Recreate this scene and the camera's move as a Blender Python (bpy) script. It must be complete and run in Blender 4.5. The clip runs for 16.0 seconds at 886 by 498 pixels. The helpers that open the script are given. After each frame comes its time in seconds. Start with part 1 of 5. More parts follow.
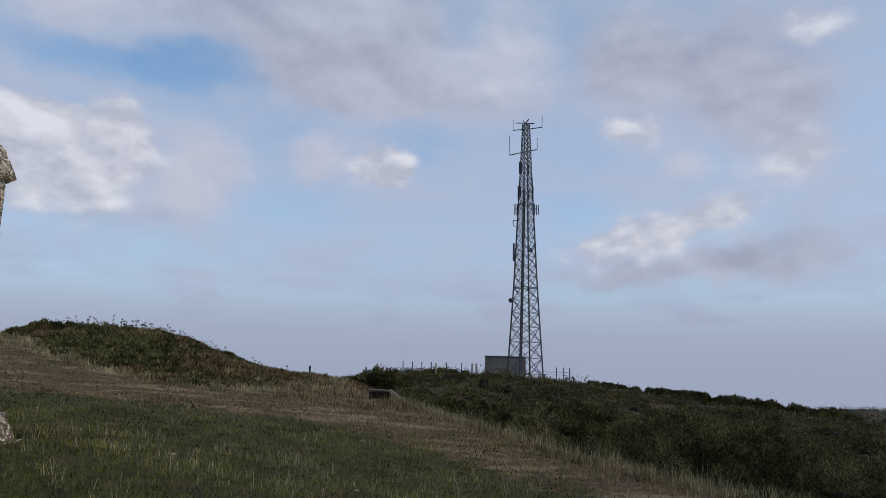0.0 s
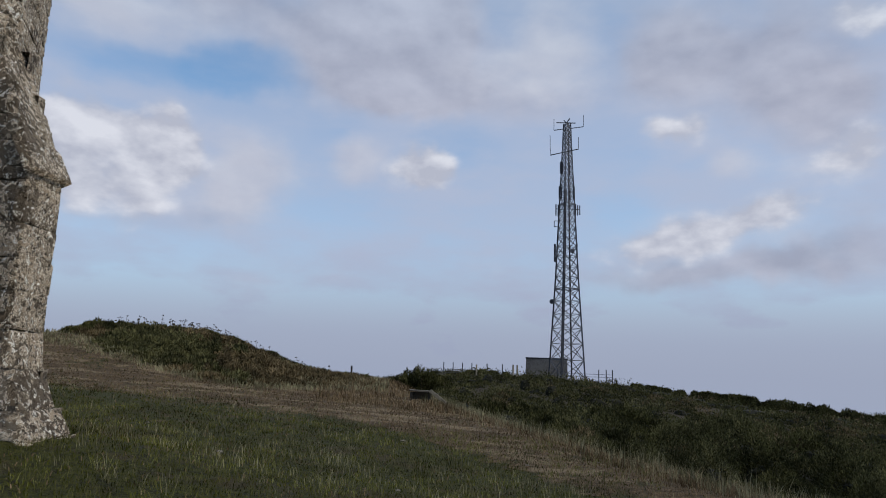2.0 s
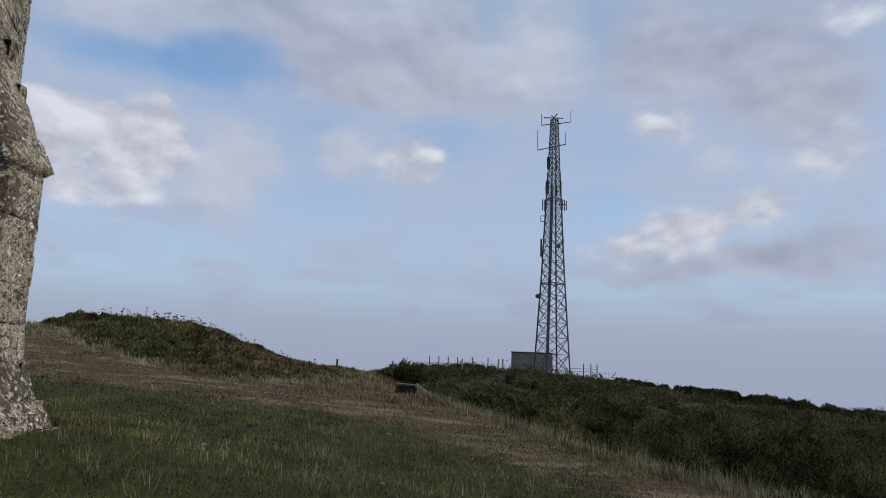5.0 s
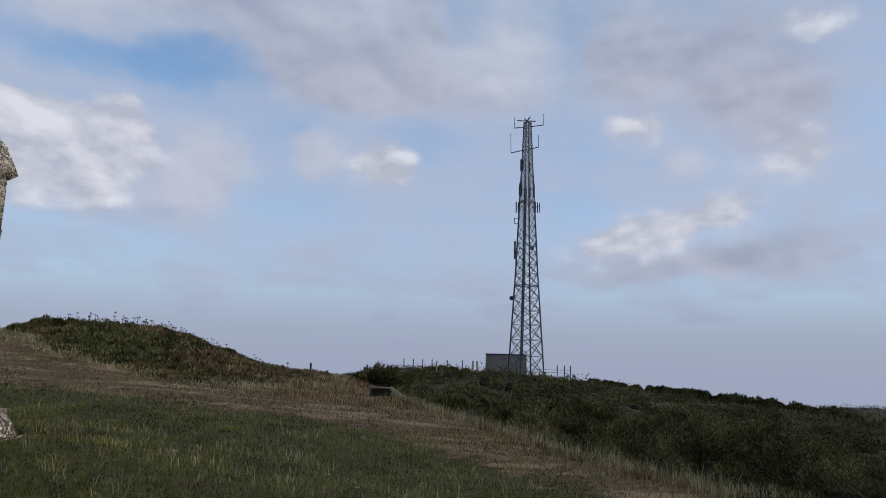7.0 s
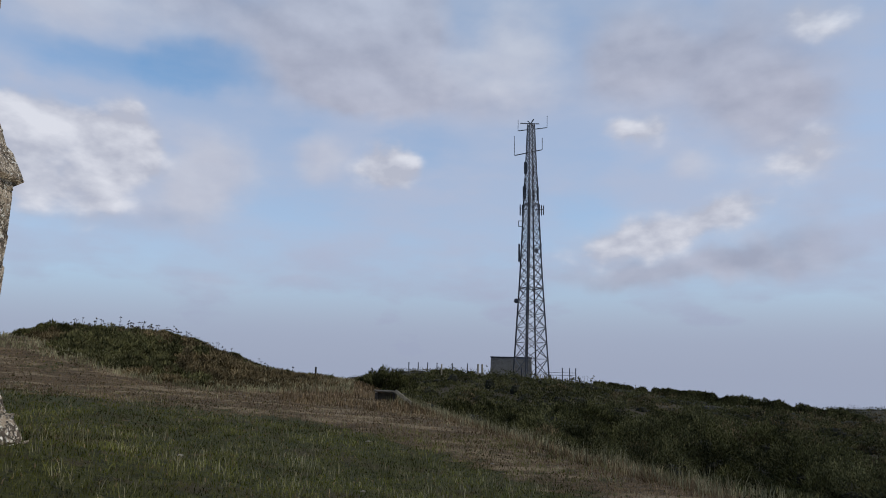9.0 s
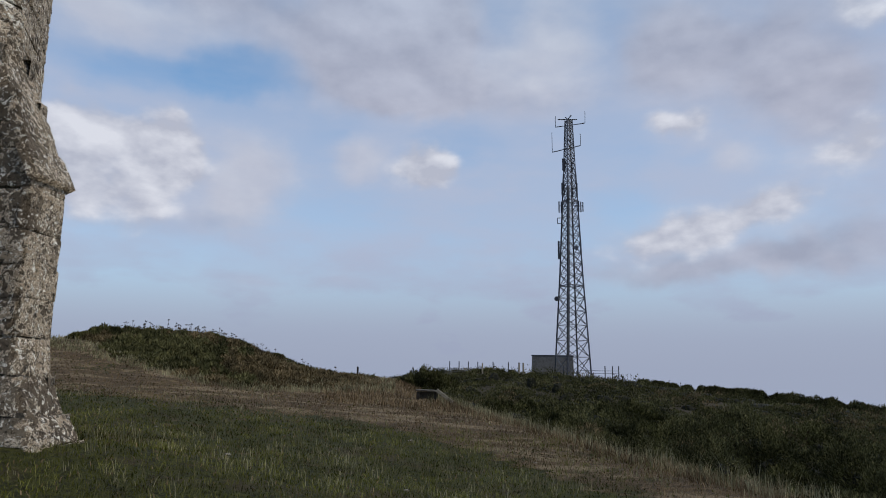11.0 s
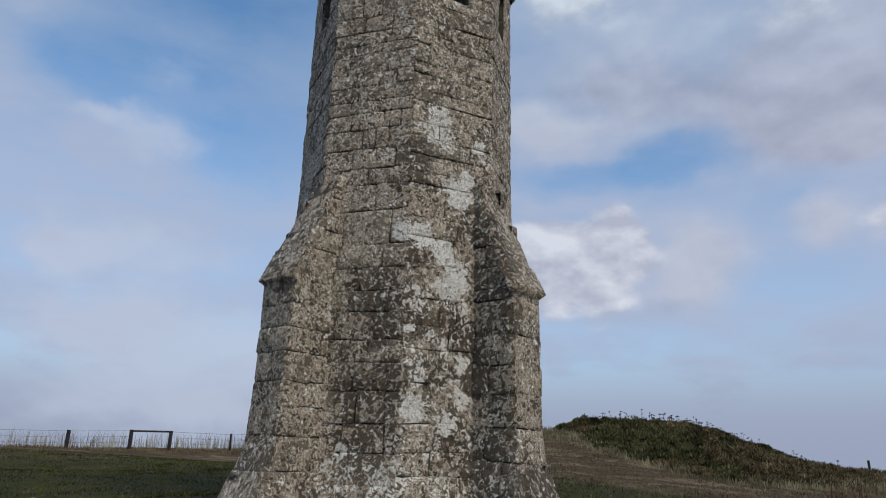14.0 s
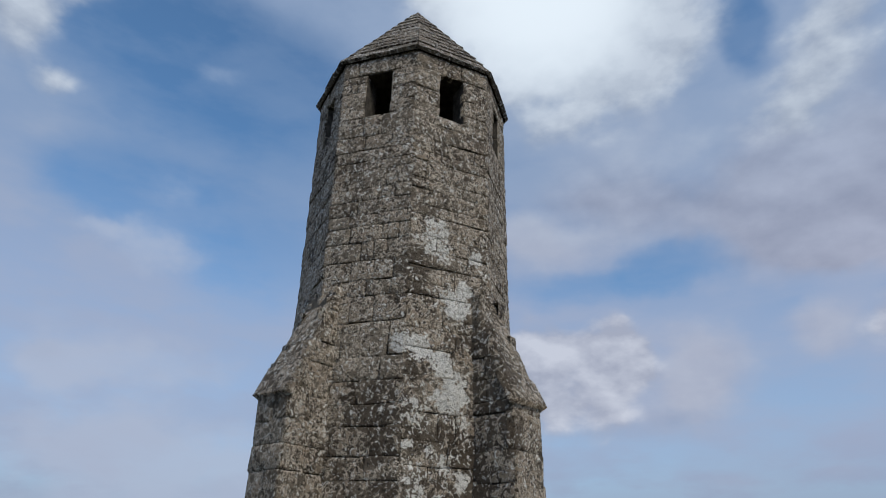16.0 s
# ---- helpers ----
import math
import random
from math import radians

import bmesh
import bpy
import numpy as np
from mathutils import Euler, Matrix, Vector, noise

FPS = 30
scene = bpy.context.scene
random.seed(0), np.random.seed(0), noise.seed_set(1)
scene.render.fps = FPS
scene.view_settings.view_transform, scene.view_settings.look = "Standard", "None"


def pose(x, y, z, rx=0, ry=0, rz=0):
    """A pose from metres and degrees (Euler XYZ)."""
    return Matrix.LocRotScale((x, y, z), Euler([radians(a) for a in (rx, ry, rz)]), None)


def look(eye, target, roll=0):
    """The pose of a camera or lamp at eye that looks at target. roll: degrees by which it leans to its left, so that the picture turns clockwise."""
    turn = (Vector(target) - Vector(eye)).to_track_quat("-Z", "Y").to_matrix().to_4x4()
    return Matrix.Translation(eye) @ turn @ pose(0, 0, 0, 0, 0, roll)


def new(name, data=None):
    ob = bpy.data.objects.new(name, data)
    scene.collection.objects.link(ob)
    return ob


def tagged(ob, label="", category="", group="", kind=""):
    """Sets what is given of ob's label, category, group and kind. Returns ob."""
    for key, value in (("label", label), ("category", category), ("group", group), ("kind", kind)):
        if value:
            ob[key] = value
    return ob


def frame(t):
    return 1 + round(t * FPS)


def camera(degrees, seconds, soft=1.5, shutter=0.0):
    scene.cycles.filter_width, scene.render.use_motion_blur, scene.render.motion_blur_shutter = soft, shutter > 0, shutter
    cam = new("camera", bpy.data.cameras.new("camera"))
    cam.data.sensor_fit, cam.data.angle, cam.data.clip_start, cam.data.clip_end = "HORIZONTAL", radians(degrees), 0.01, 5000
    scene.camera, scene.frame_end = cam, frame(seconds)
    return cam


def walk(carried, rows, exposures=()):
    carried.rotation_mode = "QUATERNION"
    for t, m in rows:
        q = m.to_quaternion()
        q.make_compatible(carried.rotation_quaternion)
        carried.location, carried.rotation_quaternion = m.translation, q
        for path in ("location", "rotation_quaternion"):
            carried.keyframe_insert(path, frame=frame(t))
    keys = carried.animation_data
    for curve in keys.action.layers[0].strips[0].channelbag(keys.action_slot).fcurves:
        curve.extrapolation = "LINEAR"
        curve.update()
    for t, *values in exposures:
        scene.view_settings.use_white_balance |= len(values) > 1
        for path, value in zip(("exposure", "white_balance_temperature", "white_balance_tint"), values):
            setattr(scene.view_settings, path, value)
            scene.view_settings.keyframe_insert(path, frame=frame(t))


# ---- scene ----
# ---- camera ----
EYE = (0.0, 0.0, 1.6)
cam = camera(67.7, 16.0, soft=0.95)
walk(cam, [
    (0.0, pose(*EYE, 100.18, -1.49, -2.01)),
    (0.5, pose(*EYE, 97.03, -1.45, -2.55)),
    (1.0, pose(*EYE, 98.19, -1.12, -0.83)),
    (1.5, pose(*EYE, 100.29, -1.99, 1.10)),
    (2.0, pose(*EYE, 100.16, -1.97, 1.46)),
    (2.5, pose(*EYE, 100.36, -2.11, 1.06)),
    (3.0, pose(*EYE, 100.65, -2.21, 0.31)),
    (5.5, pose(*EYE, 99.39, -2.22, 0.19)),
    (6.0, pose(*EYE, 99.25, -1.98, -0.57)),
    (6.5, pose(*EYE, 99.97, -1.65, -1.64)),
    (7.0, pose(*EYE, 99.97, -1.64, -1.94)),
    (7.5, pose(*EYE, 100.11, -1.64, -1.92)),
    (8.0, pose(*EYE, 100.11, -1.42, -2.39)),
    (8.5, pose(*EYE, 100.24, -1.50, -1.81)),
    (10.8, pose(*EYE, 100.14, -0.87, -0.73)),
    (11.0, pose(*EYE, 100.08, -0.95, 1.97)),
    (11.5, pose(*EYE, 99.22, -1.64, 16.81)),
    (12.0, pose(*EYE, 98.85, -1.50, 30.18)),
    (12.5, pose(*EYE, 98.79, -1.20, 37.42)),
    (13.0, pose(*EYE, 99.04, -0.99, 38.71)),
    (13.5, pose(*EYE, 100.54, -1.53, 38.74)),
    (14.0, pose(*EYE, 106.65, -1.55, 40.74)),
    (14.5, pose(*EYE, 113.60, -1.49, 40.96)),
    (15.0, pose(*EYE, 119.22, -1.26, 40.20)),
    (15.5, pose(*EYE, 120.27, -0.47, 39.93)),
    (16.0, pose(*EYE, 116.22, -1.03, 40.73)),
], [(0.0, 0.0, 6500, 10), (11.0, 0.0, 6500, 10), (12.3, 0.08, 6450, 10), (13.3, 0.08, 6450, 10), (14.3, -0.14, 6250, 10), (15.0, -0.24, 6150, 10), (16.0, -0.26, 6150, 10)])

# ---- world and light ----
SUN_AZ, SUN_EL = 102.0, 42.0
# clouds: heading and elevation of the middle, half widths, thickness
HEAPED_CLOUDS = [
    (-32.2, 18.1, 2.8, 2.3, 1.00), (-27.6, 17.2, 3.4, 2.6, 1.00), (-24.9, 15.7, 2.2, 2.2, 0.90), (-29.2, 13.0, 4.4, 2.4, 0.75),
    (-33.2, 13.6, 2.3, 3.7, 0.55), (-4.0, 16.9, 2.4, 2.1, 1.20), (18.1, 19.8, 2.4, 1.3, 0.90), (25.0, 12.7, 3.4, 1.5, 0.80),
    (17.2, 10.7, 5.6, 1.6, 0.80), (20.8, 12.0, 4.2, 1.5, 0.65), (30.6, 16.6, 3.4, 2.2, 0.75), (32.8, 26.4, 2.2, 1.5, 0.70)]
HIGH_CLOUDS = [
    (-31.0, 47.0, 13.0, 4.9, 1.20), (-22.1, 44.7, 9.8, 5.6, 0.95), (-40.5, 48.5, 5.0, 3.1, 0.90), (-27.8, 40.4, 9.0, 5.1, 0.80),
    (-3.4, 38.7, 4.5, 3.8, 0.65), (-8.2, 34.5, 4.1, 2.9, 0.55), (-81.9, 38.4, 3.0, 3.6, 0.70), (-77.8, 34.4, 1.7, 1.4, 0.50),
    (-78.5, 41.5, 2.1, 1.3, 0.45)]
SOFT_CLOUDS = [
    (-18.9, 14.8, 4.2, 3.7, 0.75), (-9.4, 17.1, 3.0, 2.4, 0.80), (22.2, 16.6, 2.1, 1.3, 0.50), (-28.3, 26.5, 8.3, 2.2, 0.60),
    (8.5, 26.5, 4.6, 5.0, 0.85), (1.6, 24.7, 4.7, 2.3, 0.35), (2.5, 9.3, 2.5, 1.2, 0.35), (-17.8, 7.4, 11.5, 2.3, 0.20),
    (-32.8, 27.2, 2.7, 2.4, 0.65), (-22.8, 34.1, 9.8, 3.7, 0.60),
    (20.5, 11.5, 8.0, 2.4, 0.50), (-26.0, 15.5, 8.5, 4.5, 0.50), (30.0, 16.0, 6.0, 2.6, 0.55), (18.3, 19.5, 3.6, 1.8, 0.45), (-6.0, 36.0, 6.0, 5.0, 0.55)]
WISPS = [
    (-67.7, 23.2, 4.9, 1.9, 0.60), (-64.7, 37.9, 3.8, 1.3, 0.28), (-71.8, 23.6, 1.7, 0.6, 0.35), (-65.0, 27.5, 4.3, 3.6, 0.28),
    (-70.9, 16.4, 6.2, 2.4, 0.28), (-65.3, 13.9, 7.4, 2.5, 0.45), (-72.1, 12.9, 3.3, 1.7, 0.85), (-65.7, 8.5, 8.8, 2.6, 0.65),
    (-64.0, 7.4, 2.5, 1.3, 0.40), (-62.0, 3.5, 14.0, 4.5, 0.65)]
GREY_CLOUDS = [
    (-5.8, 25.8, 9.9, 3.6, 0.95), (-9.2, 22.8, 7.2, 2.3, 0.60), (3.7, 22.4, 9.2, 1.9, 0.50), (24.3, 24.4, 9.4, 3.7, 0.95),
    (28.9, 19.9, 5.8, 2.9, 0.80), (17.7, 27.4, 4.3, 3.8, 0.55), (18.0, 8.3, 7.4, 1.4, 0.85), (28.4, 9.0, 5.5, 2.0, 0.85),
    (31.0, 12.2, 2.8, 1.7, 0.45), (-26.9, 11.1, 8.3, 1.8, 0.40), (-19.7, 12.9, 4.6, 2.3, 0.40), (-9.3, 15.7, 3.5, 1.2, 0.30),
    (-7.4, 27.5, 6.5, 4.5, 0.80), (-19.6, 28.5, 10.0, 2.6, 0.70), (-26.0, 31.0, 7.0, 2.6, 0.50), (-10.5, 31.4, 5.0, 3.4, 0.60),
    (-1.6, 31.3, 3.1, 6.7, 0.60), (-72.9, 14.0, 2.9, 1.6, 0.35), (-81.3, 36.1, 2.5, 2.2, 0.30)]
BLUE_GAPS = [
    (-19.7, 23.4, 5.3, 2.6, 1.00), (-28.3, 22.8, 7.7, 1.9, 0.70), (-1.3, 18.5, 4.6, 2.2, 0.50), (-11.1, 12.7, 8.8, 2.9, 0.40),
    (14.1, 13.7, 5.1, 2.3, 0.45), (13.7, 18.4, 3.8, 1.9, 0.35), (-70.4, 40.1, 17.2, 6.1, 0.85), (-60.0, 32.7, 13.9, 9.2, 0.68),
    (-71.0, 27.0, 6.6, 3.4, 0.70), (-57.9, 23.1, 7.8, 4.5, 0.35), (-10.6, 41.4, 2.6, 3.4, 1.15), (-60.4, 23.0, 7.3, 5.0, 0.30),
    (-11.3, 19.8, 4.8, 1.6, 0.40)]


class Nodes:
    """Short forms for a node tree."""

    def __init__(self, tree):
        self.tree = tree

    def add(self, kind, inputs=()):
        n = self.tree.nodes.new(kind)
        for k, v in dict(inputs).items():
            self.put(n.inputs[k], v)
        return n

    def put(self, socket, v):
        if isinstance(v, bpy.types.NodeSocket):
            self.tree.links.new(v, socket)
        else:
            socket.default_value = v

    def math(self, op, a, b=0.0, c=0.0):
        n = self.tree.nodes.new("ShaderNodeMath")
        n.operation = op
        self.put(n.inputs[0], a), self.put(n.inputs[1], b), self.put(n.inputs[2], c)
        return n.outputs[0]

    def vec(self, op, a, b=(0, 0, 0), c=(0, 0, 0)):
        n = self.tree.nodes.new("ShaderNodeVectorMath")
        n.operation = op
        self.put(n.inputs[0], a), self.put(n.inputs[1], b), self.put(n.inputs[2], c)
        return n

    def ramp(self, v, lo, hi, a=0.0, b=1.0):
        n = self.tree.nodes.new("ShaderNodeMapRange")
        n.interpolation_type = "SMOOTHSTEP"
        flip = lo > hi
        for i, u in enumerate((v, hi, lo, b, a) if flip else (v, lo, hi, a, b)):
            self.put(n.inputs[i], u)
        return n.outputs[0]

    def noise(self, vector, scale, detail=4.0, rough=0.55, distortion=0.0, colour=False):
        n = self.add("ShaderNodeTexNoise", {"Vector": vector, "Scale": scale, "Detail": detail, "Roughness": rough, "Distortion": distortion})
        return n.outputs["Color" if colour else 0]

    def mix(self, f, a, b, blend="MIX"):
        n = self.tree.nodes.new("ShaderNodeMix")
        n.data_type, n.blend_type = "RGBA", blend
        self.put(n.inputs[0], f), self.put(n.inputs[6], a), self.put(n.inputs[7], b)
        return n.outputs[2]


def rgb(r, g, b):
    return (r, g, b, 1.0)


def bright(r, g, b):
    """A cloud's own brightness, against a sky of strength 0.1."""
    return (10 * r, 10 * g, 10 * b, 1.0)


def build_world():
    world = bpy.data.worlds.new("sky")
    scene.world = world
    world.use_nodes = True
    nt = world.node_tree
    nt.nodes.clear()
    n = Nodes(nt)
    way = n.add("ShaderNodeTexCoord").outputs["Generated"]
    part_xyz = n.add("ShaderNodeSeparateXYZ", {0: way})
    x, y, z = part_xyz.outputs
    heading = n.math("MULTIPLY", n.math("ARCTAN2", x, y), 57.2958)
    height = n.math("MULTIPLY", n.math("ARCSINE", z), 57.2958)
    at = n.add("ShaderNodeCombineXYZ", {0: heading, 1: height, 2: 0.0}).outputs[0]
    # edges bent at two sizes, and billows of five octaves
    bend = n.vec("SUBTRACT", n.noise(way, 5.0, 2.0, 0.5, colour=True), (0.5, 0.5, 0.5)).outputs[0]
    at = n.vec("MULTIPLY_ADD", bend, (5.0, 3.2, 0), at).outputs[0]
    bend2 = n.vec("SUBTRACT", n.noise(way, 17.0, 3.0, 0.55, colour=True), (0.5, 0.5, 0.5)).outputs[0]
    at = n.vec("MULTIPLY_ADD", bend2, (2.6, 2.0, 0), at).outputs[0]
    flat = n.vec("MULTIPLY", way, (1.0, 1.0, 1.7)).outputs[0]
    puff = n.math("SUBTRACT", n.noise(flat, 12.0, 5.0, 0.5), 0.5)
    soft = n.math("SUBTRACT", n.noise(flat, 5.0, 4.0, 0.5), 0.5)
    over = n.vec("ADD", flat, (0.010, 0.0, 0.028)).outputs[0]
    relief = n.math("SUBTRACT", puff, n.math("SUBTRACT", n.noise(over, 12.0, 5.0, 0.5), 0.5))

    def cover(clouds, lo, hi, ragged, grain):
        total = None
        for a, e, w, h, k in clouds:
            p = n.vec("MULTIPLY_ADD", at, (1 / w, 1 / h, 0), (-a / w, -e / h, 0)).outputs[0]
            m = n.ramp(n.vec("LENGTH", p).outputs["Value"], 1.65, 0.1, 0.0, k)
            total = m if total is None else n.math("ADD", total, m)
        total = n.math("MULTIPLY_ADD", n.math("MULTIPLY", grain, ragged), n.ramp(total, 0.0, 0.35), total)
        return n.ramp(total, lo, hi), total

    heaped, thick = cover(HEAPED_CLOUDS, 0.06, 0.80, 1.7, puff)
    high, tall = cover(HIGH_CLOUDS, 0.06, 0.80, 1.5, puff)
    haze_cloud, _ = cover(SOFT_CLOUDS, 0.05, 1.0, 0.8, puff)
    wisp, _ = cover(WISPS, 0.10, 0.75, 0.9, puff)
    grey, _ = cover(GREY_CLOUDS, 0.08, 0.95, 0.8, soft)
    gaps, _ = cover(BLUE_GAPS, 0.08, 0.9, 0.9, soft)
    # a thin veil of cloud all over, open in the gaps
    streaks = n.noise(n.vec("MULTIPLY", way, (1.0, 1.0, 3.0)).outputs[0], 6.0, 5.0, 0.55)
    veil = n.math("MULTIPLY_ADD", soft, 0.55, n.ramp(streaks, 0.35, 0.65, 0.72, 0.94))
    veil = n.math("SUBTRACT", veil, n.math("MULTIPLY", gaps, n.ramp(height, 16.0, 30.0, 0.50, 0.72)))
    veil = n.math("MAXIMUM", veil, n.ramp(height, 15.0, 2.0, 0.0, 0.97))
    veil = n.add("ShaderNodeClamp", {0: veil}).outputs[0]
    sky = n.add("ShaderNodeTexSky")
    sky.sky_type, sky.sun_disc = "NISHITA", False
    sky.sun_elevation, sky.sun_rotation = radians(SUN_EL), radians(SUN_AZ)
    sky.altitude, sky.air_density, sky.dust_density, sky.ozone_density = 235.0, 1.0, 1.2, 1.5
    blue = n.mix(1.0, sky.outputs[0], rgb(1.36, 1.66, 1.74), "MULTIPLY")
    pale = n.mix(n.ramp(height, 0.0, 12.0), bright(0.335, 0.38, 0.51), bright(0.425, 0.49, 0.645))
    pale = n.mix(n.ramp(height, 18.0, 34.0), pale, bright(0.37, 0.44, 0.59))
    c = n.mix(veil, blue, pale)
    shade = n.add("ShaderNodeClamp", {0: n.math("MULTIPLY_ADD", soft, 1.5, n.math("MULTIPLY_ADD", relief, 1.6, 0.45))}).outputs[0]
    greytone = n.mix(shade, bright(0.335, 0.355, 0.455), bright(0.50, 0.52, 0.625))
    c = n.mix(n.math("MULTIPLY", wisp, 0.75), c, bright(0.52, 0.575, 0.70))
    c = n.mix(n.math("MULTIPLY", grey, 0.88), c, greytone)
    c = n.mix(n.math("MULTIPLY", haze_cloud, 0.80), c, n.mix(shade, bright(0.48, 0.50, 0.60), bright(0.60, 0.62, 0.70)))
    lit = n.add("ShaderNodeClamp", {0: n.math("MULTIPLY_ADD", relief, 3.2, n.ramp(thick, 0.3, 1.8, 0.26, 0.58))}).outputs[0]
    heap = n.mix(lit, bright(0.46, 0.485, 0.58), bright(0.71, 0.73, 0.805))
    c = n.mix(n.math("MULTIPLY", heaped, n.ramp(thick, 0.2, 0.9, 0.72, 0.95)), c, heap)
    lit = n.add("ShaderNodeClamp", {0: n.math("MULTIPLY_ADD", relief, 3.0, n.ramp(height, 31.0, 46.0, 0.25, 0.85))}).outputs[0]
    c = n.mix(n.math("MULTIPLY", high, 0.95), c, n.mix(lit, bright(0.45, 0.475, 0.555), bright(0.71, 0.72, 0.77)))
    # the brightest cloud, high up
    head_way = (math.sin(radians(-30)) * math.cos(radians(48)), math.cos(radians(-30)) * math.cos(radians(48)), math.sin(radians(48)))
    near = n.vec("DOT_PRODUCT", way, head_way).outputs["Value"]
    glow = n.math("MULTIPLY", n.ramp(near, 0.98, 1.0), high)
    c = n.mix(glow, c, bright(1.05, 1.05, 1.06))
    c = n.mix(1.0, c, n.mix(n.ramp(height, 20.0, 36.0), rgb(1.0, 1.0, 1.0), rgb(0.93, 1.0, 1.03)), "MULTIPLY")
    back = n.add("ShaderNodeBackground", {"Color": c, "Strength": 0.1})
    n.add("ShaderNodeOutputWorld", {0: back.outputs[0]})


build_world()
sun = new("sun", bpy.data.lights.new("sun", "SUN"))
sun.data.energy, sun.data.angle, sun.data.color = 1.9, radians(22), (1.0, 0.89, 0.72)
s_dir = Vector((math.sin(radians(SUN_AZ)) * math.cos(radians(SUN_EL)), math.cos(radians(SUN_AZ)) * math.cos(radians(SUN_EL)), math.sin(radians(SUN_EL))))
sun.matrix_world = look(s_dir * 60, (0, 0, 0))
tagged(sun, "sun behind thin cloud", "sun", kind="structure")

# ---- materials ----


def material(name, rough=0.9):
    m = bpy.data.materials.new(name)
    m.use_nodes = True
    n = Nodes(m.node_tree)
    b = m.node_tree.nodes["Principled BSDF"]
    b.inputs["Roughness"].default_value = rough
    b.inputs["Specular IOR Level"].default_value = 0.25
    return m, n, b


def bump(n, b, height, strength, distance):
    k = n.add("ShaderNodeBump", {"Height": height, "Strength": strength, "Distance": distance})
    n.put(b.inputs["Normal"], k.outputs[0])


def place(n):
    return n.add("ShaderNodeNewGeometry").outputs["Position"]


def by_object(n):
    return n.add("ShaderNodeObjectInfo").outputs["Random"]


def by_island(n):
    return n.add("ShaderNodeNewGeometry").outputs["Random Per Island"]


TOWER = Vector((-6.755, 6.821, 0.0))
FACING = math.atan2(-TOWER.y, -TOWER.x) + radians(0.9)   # a corner of the octagon points this way


def on_tower(side, up):
    """A place on the tower's front: metres to the side of the front corner, and height."""
    out = 1.63 - 0.42 * abs(side)
    a = FACING
    return TOWER + Vector((math.cos(a), math.sin(a), 0)) * out + Vector((-math.sin(a), math.cos(a), 0)) * side + Vector((0, 0, up))


# crusts of white lichen: side, height, radius, thickness
LICHEN = [
    (0.39, 5.92, 0.20, 0.60), (0.40, 5.64, 0.21, 0.60), (0.21, 5.70, 0.18, 0.50), (0.94, 5.59, 0.11, 1.30), (0.67, 4.81, 0.21, 1.10),
    (0.80, 5.07, 0.15, 0.90), (0.49, 4.96, 0.16, 0.40), (-0.03, 4.21, 0.17, 0.80), (0.21, 4.16, 0.19, 0.90), (0.46, 3.99, 0.19, 1.00),
    (0.63, 3.77, 0.18, 1.00), (0.49, 3.52, 0.19, 0.90), (0.71, 3.56, 0.14, 0.90), (0.13, 3.33, 0.23, 0.50), (0.72, 3.30, 0.19, 0.50),
    (0.07, 2.97, 0.09, 0.90), (0.34, 2.89, 0.12, 0.50), (0.54, 2.77, 0.14, 0.60), (0.73, 2.59, 0.13, 0.80), (0.19, 2.63, 0.18, 0.35)]
LOW_LICHEN = [
    (0.16, 2.37, 0.14, 0.60), (0.14, 2.01, 0.19, 0.95), (0.74, 2.15, 0.14, 0.95), (0.57, 1.84, 0.14, 0.80), (0.83, 1.72, 0.07, 1.10),
    (0.34, 1.50, 0.09, 0.90), (-0.63, 1.51, 0.11, 1.10), (-0.49, 1.52, 0.06, 1.00), (-0.37, 1.63, 0.06, 1.10), (-0.33, 1.36, 0.06, 1.00),
    (-1.02, 2.31, 0.16, 0.60), (-1.06, 2.07, 0.15, 0.80), (-1.03, 1.89, 0.14, 0.70), (-1.24, 2.57, 0.09, 0.60), (-1.26, 1.49, 0.08, 0.70),
    (-0.96, 3.28, 0.13, 0.55), (-0.95, 3.10, 0.11, 0.50), (-0.07, 1.17, 0.29, 0.45), (0.55, 0.96, 0.30, 0.40), (-0.68, 1.15, 0.30, 0.30),
    (-0.19, 0.87, 0.12, 0.70), (0.49, 2.09, 0.46, 0.10), (0.25, 1.64, 0.45, 0.10)]


# dark damp stains: side, height, radius; four near side 1.05 colour in a flank's shade
STAINS_AND_SHADE = [
    (0.18, 3.95, 0.25), (-0.22, 3.36, 0.35), (-0.50, 3.33, 0.25), (0.61, 3.06, 0.29), (0.21, 3.02, 0.28), (-0.20, 2.90, 0.21), (-0.11, 2.34, 0.27),
    (0.37, 2.47, 0.28), (-0.52, 2.14, 0.31), (-0.17, 2.13, 0.27), (-0.50, 1.69, 0.34), (-0.16, 1.63, 0.27), (0.80, 2.94, 0.22), (-0.42, 1.36, 0.27),
    (0.68, 1.65, 0.28), (0.07, 5.28, 0.29), (0.09, 4.75, 0.29), (1.05, 3.3, 0.35), (1.05, 2.5, 0.45), (1.08, 1.7, 0.4), (0.95, 4.3, 0.25),
    (-1.1, 0.75, 0.42), (-0.6, 0.72, 0.40), (-0.15, 0.72, 0.40), (0.3, 0.72, 0.40), (0.75, 0.75, 0.40), (1.2, 0.78, 0.40)]


